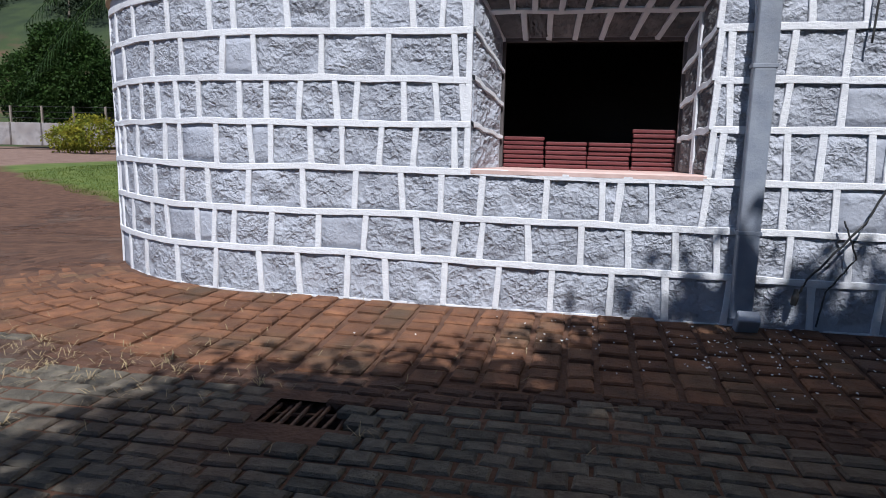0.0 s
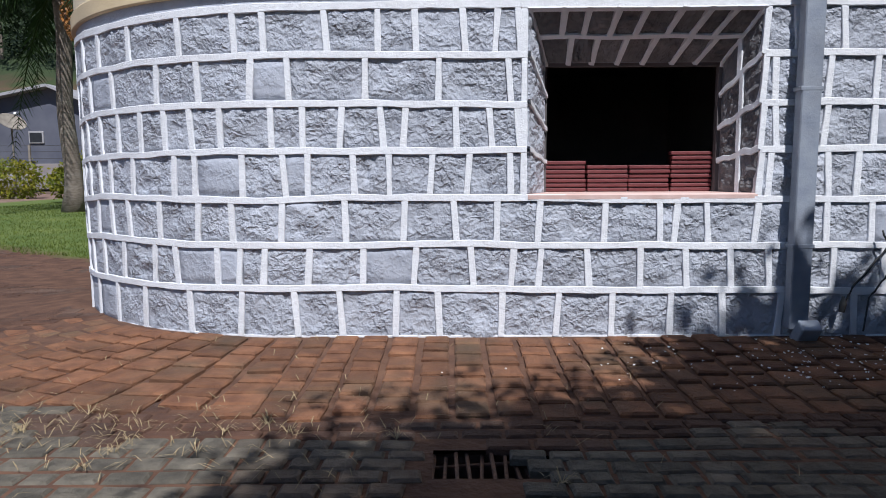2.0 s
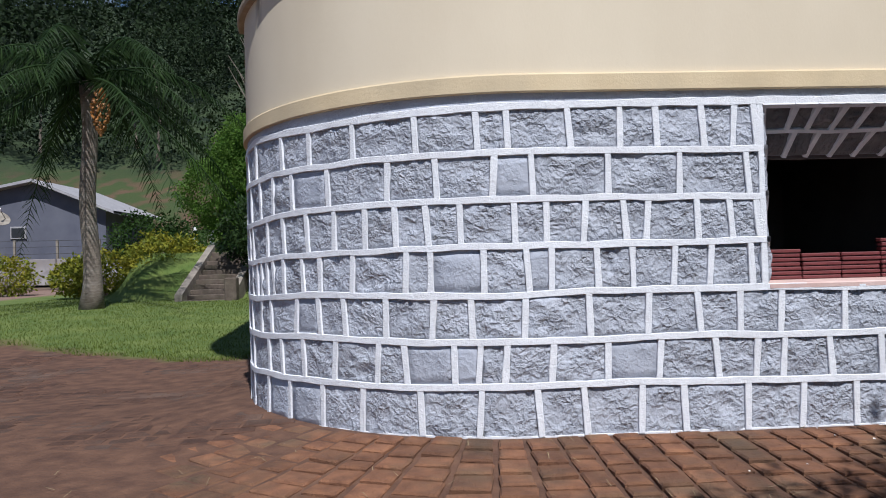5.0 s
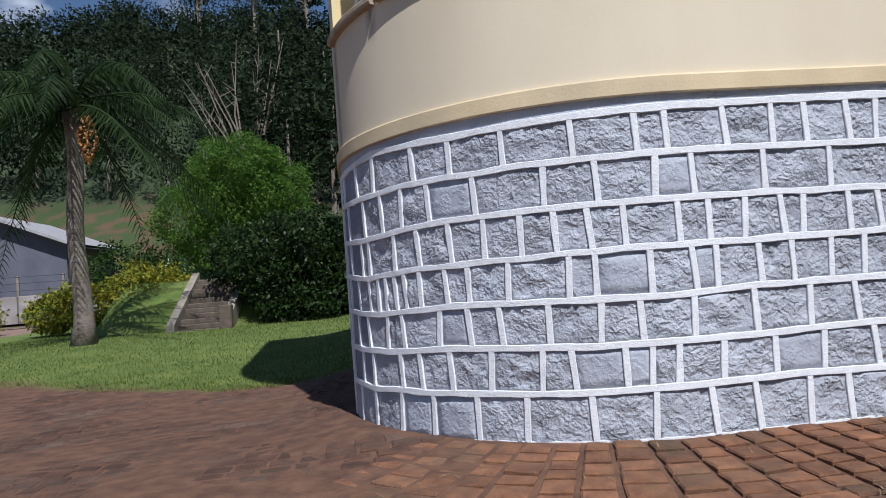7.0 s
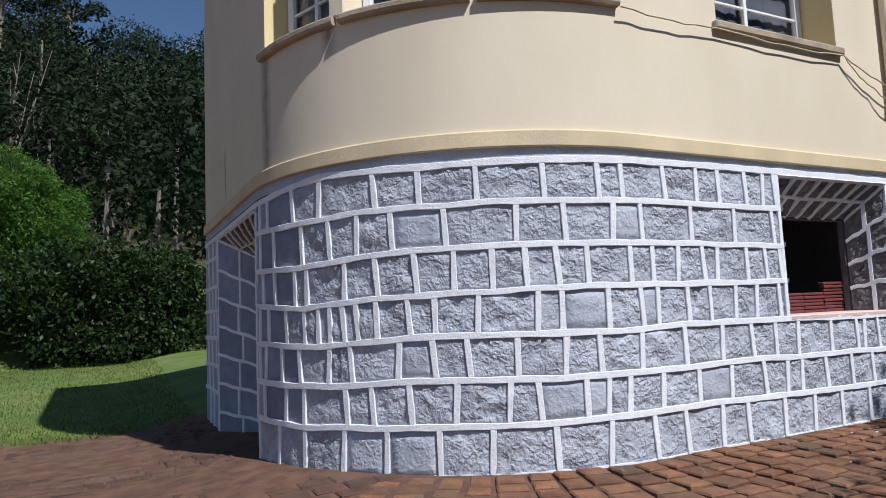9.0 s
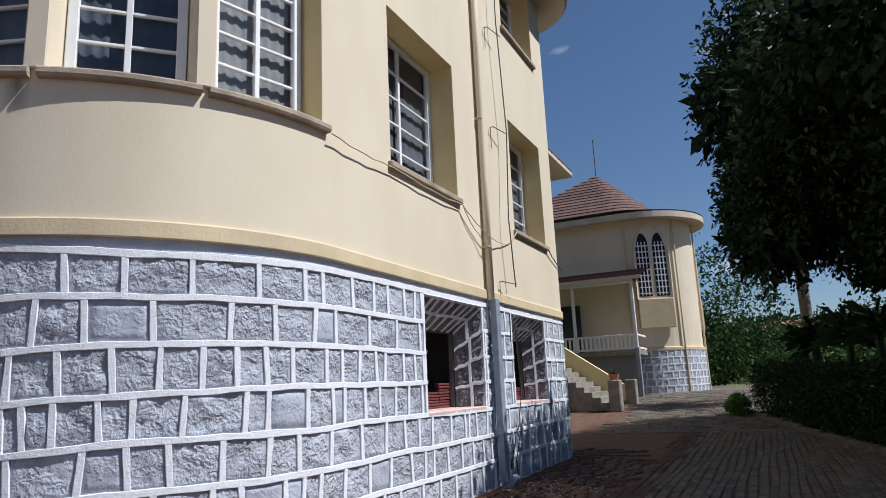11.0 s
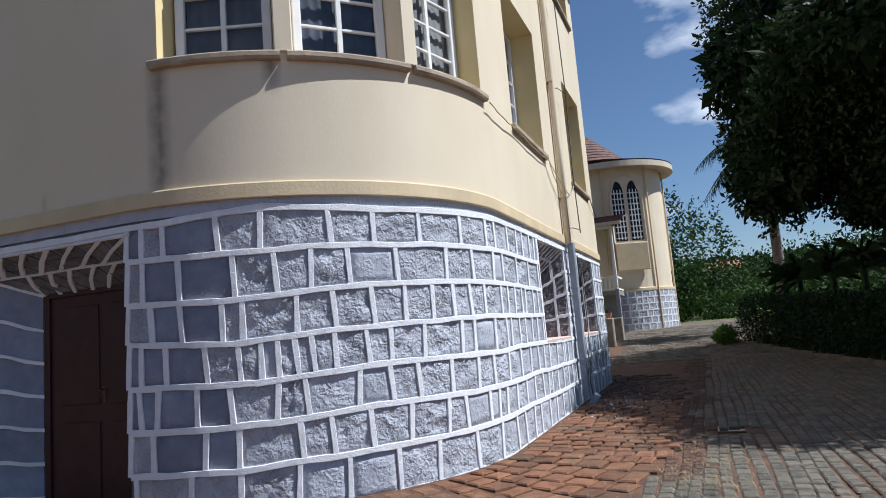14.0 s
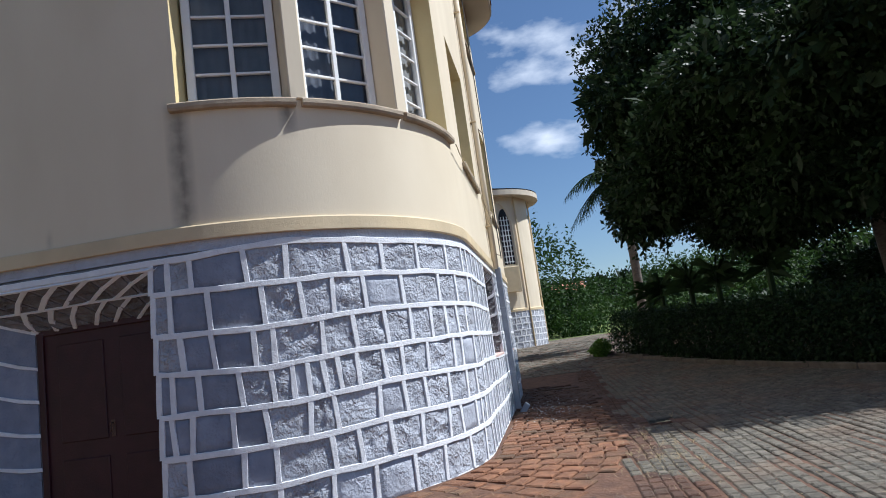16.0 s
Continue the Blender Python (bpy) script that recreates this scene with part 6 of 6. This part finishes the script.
def forest():
    g = np.random.default_rng(31)
    near, far = [], []
    trunks = Mesh()
    for _ in range(760):
        y = 58 + 267 * g.random() ** 1.35
        x = g.uniform(-1.15 * y - 10, 0.62 * y + 5)
        if x < -0.13 * y and y < 79:
            continue
        z = ground_z(x, y)
        r = g.uniform(2.2, 4.6) * (1 + (y - 60) / 240)
        hgt = g.uniform(4, 11)
        kept = near if y < 120 else far
        kept.append((x, y, z + hgt, r, r, r * g.uniform(0.7, 1.15)))
        kept.append((x + g.uniform(-2.5, 2.5), y + g.uniform(-2, 2), z + hgt * 0.5, r * 0.8, r * 0.8, r * 0.7))
        if y < 95 and g.random() < 0.4:
            trunks.tube([(x, y, z - 0.5), (x + g.uniform(-0.8, 0.8), y, z + hgt)], [0.16, 0.07], 6)
    for x, y, r, h in ((-2, 48, 3.0, 6.5), (2, 46, 3.5, 8), (-6, 58, 3.5, 8), (6, 50, 4.0, 9), (0.5, 40, 2.4, 5), (4, 38, 3.0, 6), (-9, 64, 3.2, 7), (-4, 66, 4.0, 11), (-3, 72, 3.4, 16), (-8, 76, 3.0, 17), (-43, 82, 4.2, 5), (-36, 80, 3.6, 4), (-51, 82, 4, 5), (-28, 79, 3.4, 4.5), (-21, 77, 3.0, 4), (-15, 74, 3.0, 4.5)):
        z = ground_z(x, y)
        near += [(x, y, z + h, r, r, r), (x + 1, y, z + h * 0.55, r * 0.9, r, r * 0.8), (x - 1.2, y - 1, z + h * 1.25, r * 0.6, r * 0.6, r * 0.6), (x + 1.6, y + 1, z + h * 1.15, r * 0.5, r * 0.6, r * 0.5)]
        trunks.tube([(x, y, z - 0.3), (x + 0.2, y, z + h)], [0.22, 0.1], 6)
    f = tagged(leaves("hillside_forest", far, 150000, 1.15, M_FOREST, None, 33, shell=0.72, label="dense dark green forest covering the hillside"), category="forest", kind="stuff")
    tagged(leaves("forest_edge", near, 190000, 0.5, M_FOREST, f, 34, shell=0.68, label="nearer trees at the foot of the wooded hill"), kind="stuff")
    tagged(part("forest_trunks", trunks, M_BARK, f, "pale trunks between the foliage"), kind="stuff")
    # tall open-crowned trees on the skyline
    for x, y, h in ((-50, 236, 24), (-30, 226, 23), (-12, 215, 20)):
        t = thing("skyline_tree", "tall open-crowned tree standing above the wooded ridge", "tree", "trees on the ridge")
        z = ground_z(x, y)
        crowns = [(x + g.uniform(-8, 8), y + g.uniform(-3, 3), z + h + g.uniform(-5, 5), g.uniform(2.5, 4), 3.0, g.uniform(1.6, 2.8)) for _ in range(11)]
        me = Mesh()
        limbs(me, (x, y, z - 0.5), (x, y, z + h - 4), 0.6, [q[:3] for q in crowns], int(y))
        part("trunk", me, M_BARK, t)
        leaves("crown", crowns, 4200, 1.0, M_FOREST, t, int(y), shell=0.3)
    # bare pale branches in front of the forest
    b = thing("bare_tree", "leafless pale branching tree on the bank", "tree")
    me = Mesh()
    q = random.Random(8)
    root = Vector((-9.6, 60.0, ground_z(-9.6, 60)))
    for _ in range(16):
        e = root + Vector((q.uniform(-5, 4), q.uniform(-2, 2), q.uniform(8, 15)))
        m = root.lerp(e, 0.5) + Vector((q.uniform(-0.8, 0.8), 0, 0.5))
        me.tube([root + Vector((0, 0, 1.5)), m, e], [0.14, 0.08, 0.02], 5)
        for _ in range(3):
            k = m.lerp(e, q.uniform(0.1, 0.8))
            me.tube([k, k + Vector((q.uniform(-1.2, 1.2), q.uniform(-1, 1), q.uniform(0.4, 1.6)))], [0.05, 0.012], 4)
    me.tube([root - Vector((0, 0, 0.3)), root + Vector((0, 0, 1.7))], [0.3, 0.2], 8)
    part("branchwork", me, M_BARK, b)


forest()


def drive_end():
    g = np.random.default_rng(41)
    blobs = []
    for x, y, r, h in ((58, 6, 3.0, 3.5), (64, 2, 3.5, 4), (70, -3, 4, 4.5), (55, 10, 3, 5), (60, 12, 4, 6), (75, 8, 4, 4), (66, -8, 4, 5), (50, -6, 2.5, 2.5), (46, -3, 2.2, 2.2), (52, 1.5, 2.0, 1.6), (80, -14, 5, 6), (60, -16, 5, 6), (45, -10, 3, 4), (40, -6, 2.5, 3), (38, -12, 4, 5), (48, 13, 3.0, 8), (50, 16, 4, 9), (30, -9, 2.0, 2.2), (27, -12, 2.5, 3), (34, -15, 3, 4), (24, -15, 2.6, 3.2), (31, -21, 4, 5), (21, -11, 1.8, 2), (36, -4, 2, 1.8), (29, -4.5, 1.3, 1.4), (50, 4.6, 2.3, 7.5), (57, 2.6, 3.2, 7.0), (47, 6.2, 1.8, 5.0)):
        z = ground_z(x, y)
        blobs += [(x, y, z + h * 0.7, r, r, h * 0.7), (x + g.uniform(-1, 1), y + g.uniform(-1.5, 1.5), z + h * 0.35, r * 1.1, r * 1.1, h * 0.4)]
    tagged(leaves("roadside_trees", blobs, 90000, 0.34, M_LEAF_MID, None, 42, label="green trees and bushes at the end of the drive"), category="trees", kind="stuff")
    hill = []
    for _ in range(90):
        x, y = g.uniform(190, 330), g.uniform(-160, 60)
        z = ground_z(x, y)
        hill.append((x, y, z + 3, 9, 9, 6))
    tagged(leaves("far_hill_trees", hill, 16000, 2.2, M_FOREST, None, 43, label="wooded ridge far beyond the drive"), category="forest", kind="stuff")
    h = thing("red_roof_house", "distant pale house with an orange tiled roof among trees", "house")
    x0, x1, y0, y1 = 150, 162, -4.5, 1.5
    part("wall", Mesh().box(((x0 + x1) / 2, (y0 + y1) / 2, 7.3), x1 - x0, y1 - y0, 5.4), M_WHITEWASH, h)
    r = Mesh()
    r.quad((x0 - 1, y0 - 1, 9.9), (x0 - 1, y1 + 1, 9.9), ((x0 + x1) / 2, y1 + 1, 12.2), ((x0 + x1) / 2, y0 - 1, 12.2))
    r.quad((x1 + 1, y0 - 1, 9.9), (x1 + 1, y1 + 1, 9.9), ((x0 + x1) / 2, y1 + 1, 12.2), ((x0 + x1) / 2, y0 - 1, 12.2))
    part("roof", r, M_CLAY, h)
    for y in (-3.4, -1.5, 0.4):
        part("window", Mesh().box((x0 - 0.05, y, 8.2), 0.1, 1.0, 1.1), M_DARKPANE, h)
    pole = thing("utility_pole", "slim grey utility pole beside the drive", "pole")
    part("shaft", Mesh().tube([(62, 5.0, 0.5), (62, 5.0, 8.4)], [0.12, 0.08], 8), M_CONCRETE, pole)
    part("arm", Mesh().box((62, 4.6, 8.0), 0.08, 1.2, 0.08), M_CONCRETE, pole)
    spiky = thing("spiky_plants", "clump of pale spiky yucca leaves behind the hedge", "yucca")
    me = Mesh()
    for cx, cy, n in ((15.5, -0.6, 60), (17.2, 0.0, 60), (13.8, -1.0, 50), (19.0, 0.2, 50), (11.5, -1.7, 40)):
        for _ in range(n):
            a, e = g.uniform(0, 6.28), g.uniform(-0.2, 1.4)
            d = Vector((math.cos(a) * math.cos(e), math.sin(a) * math.cos(e), math.sin(e)))
            q = Vector((cx, cy, 2.0 + g.uniform(0, 0.5)))
            ln = g.uniform(0.5, 0.95)
            w = d.cross(Vector((0, 0, 1))).normalized() * 0.03
            me.add([q - w, q + w, q + d * ln * 0.6 + w, q + d * ln - Vector((0, 0, 0.25)), q + d * ln * 0.6 - w], ((0, 1, 2, 3, 4),))
        me.tube([(cx, cy, 0.1), (cx, cy, 2.2)], 0.08, 6)
    part("leaves", me, M_PALM, spiky)


drive_end()


def lawn_blades():
    g = np.random.default_rng(51)
    n = 60000
    x = g.uniform(-13, 0.5, n)
    y = 11.0 + (30 - 11.0) * g.random(n) ** 1.7
    keep = (y + 0.62 * np.minimum(0, x + 3.0) + 0.5 * np.sin(x * 2.1) * 0.4 > 11.5) & ~((x > -7.0) & (x < -4.8) & (y > 22.8)) & ~((x > LEFT - 0.1))
    x, y = x[keep], y[keep]
    n = len(x)
    z = np.array([ground_z(a, b) for a, b in zip(x, y)]) - 0.035
    a = g.uniform(0, 6.28, n)
    h = g.uniform(0.04, 0.085, n)
    w = 0.012
    lx, ly = np.cos(a) * w, np.sin(a) * w
    bx, by = g.normal(size=n) * 0.025, g.normal(size=n) * 0.025
    v = np.stack([np.stack([x - lx, y - ly, z], 1), np.stack([x + lx, y + ly, z], 1), np.stack([x + bx, y + by, z + h], 1)], 1).reshape(-1, 3)
    data = bpy.data.meshes.new("lawn_grass")
    data.vertices.add(n * 3)
    data.vertices.foreach_set("co", v.ravel())
    data.loops.add(n * 3)
    data.loops.foreach_set("vertex_index", np.arange(n * 3))
    data.polygons.add(n)
    data.polygons.foreach_set("loop_start", np.arange(n) * 3)
    data.update(calc_edges=True)
    data.materials.append(M_GRASSBLADE)
    tagged(new("lawn_grass", data), "short mown bright green lawn grass", "grass", kind="stuff")


lawn_blades()


# ---- paving beside the wall, stone by stone ----
def apron():
    """Short columns of worn blocks running out from the wall, with wide earthy joints between the columns."""
    count = 0
    rest = Mesh()
    s = -2.3
    while s < 10.5:
        w = rng.uniform(0.19, 0.25)
        mid = s + w / 2
        turn = math.atan2(outline(mid)[1].x, -outline(mid)[1].y)
        buried = 0.034 * smooth(-1.0, -2.3, mid)
        d = rng.uniform(0.03, 0.10)
        while d < 1.40:
            dd = rng.uniform(0.15, 0.27)
            fan = 1 + ((d + dd / 2) / R if S_ARC < mid < 0 else 0)
            q = on_wall(mid, 0, d + dd / 2)
            me = Mesh()
            lift = 0.010 + 0.014 * noise.noise(Vector((q.x * 2, q.y * 2, 1))) - buried * rng.uniform(0.7, 1.2)
            paving_stone(me, q.x, q.y, ground_z(q.x, q.y) + lift, w * fan - 0.036, dd - 0.014, turn + rng.uniform(-0.05, 0.05))
            if s < 4.2 and count < 290:
                part("paving_stone", me, M_REDPIECE, ground)
                count += 1
            else:
                rest.add(me.v, me.f)
            d += dd
        s += w
    tagged(part("paving_stones", rest, M_REDPAVE, ground, "red earth-stained paving stones"), kind="stuff")


apron()
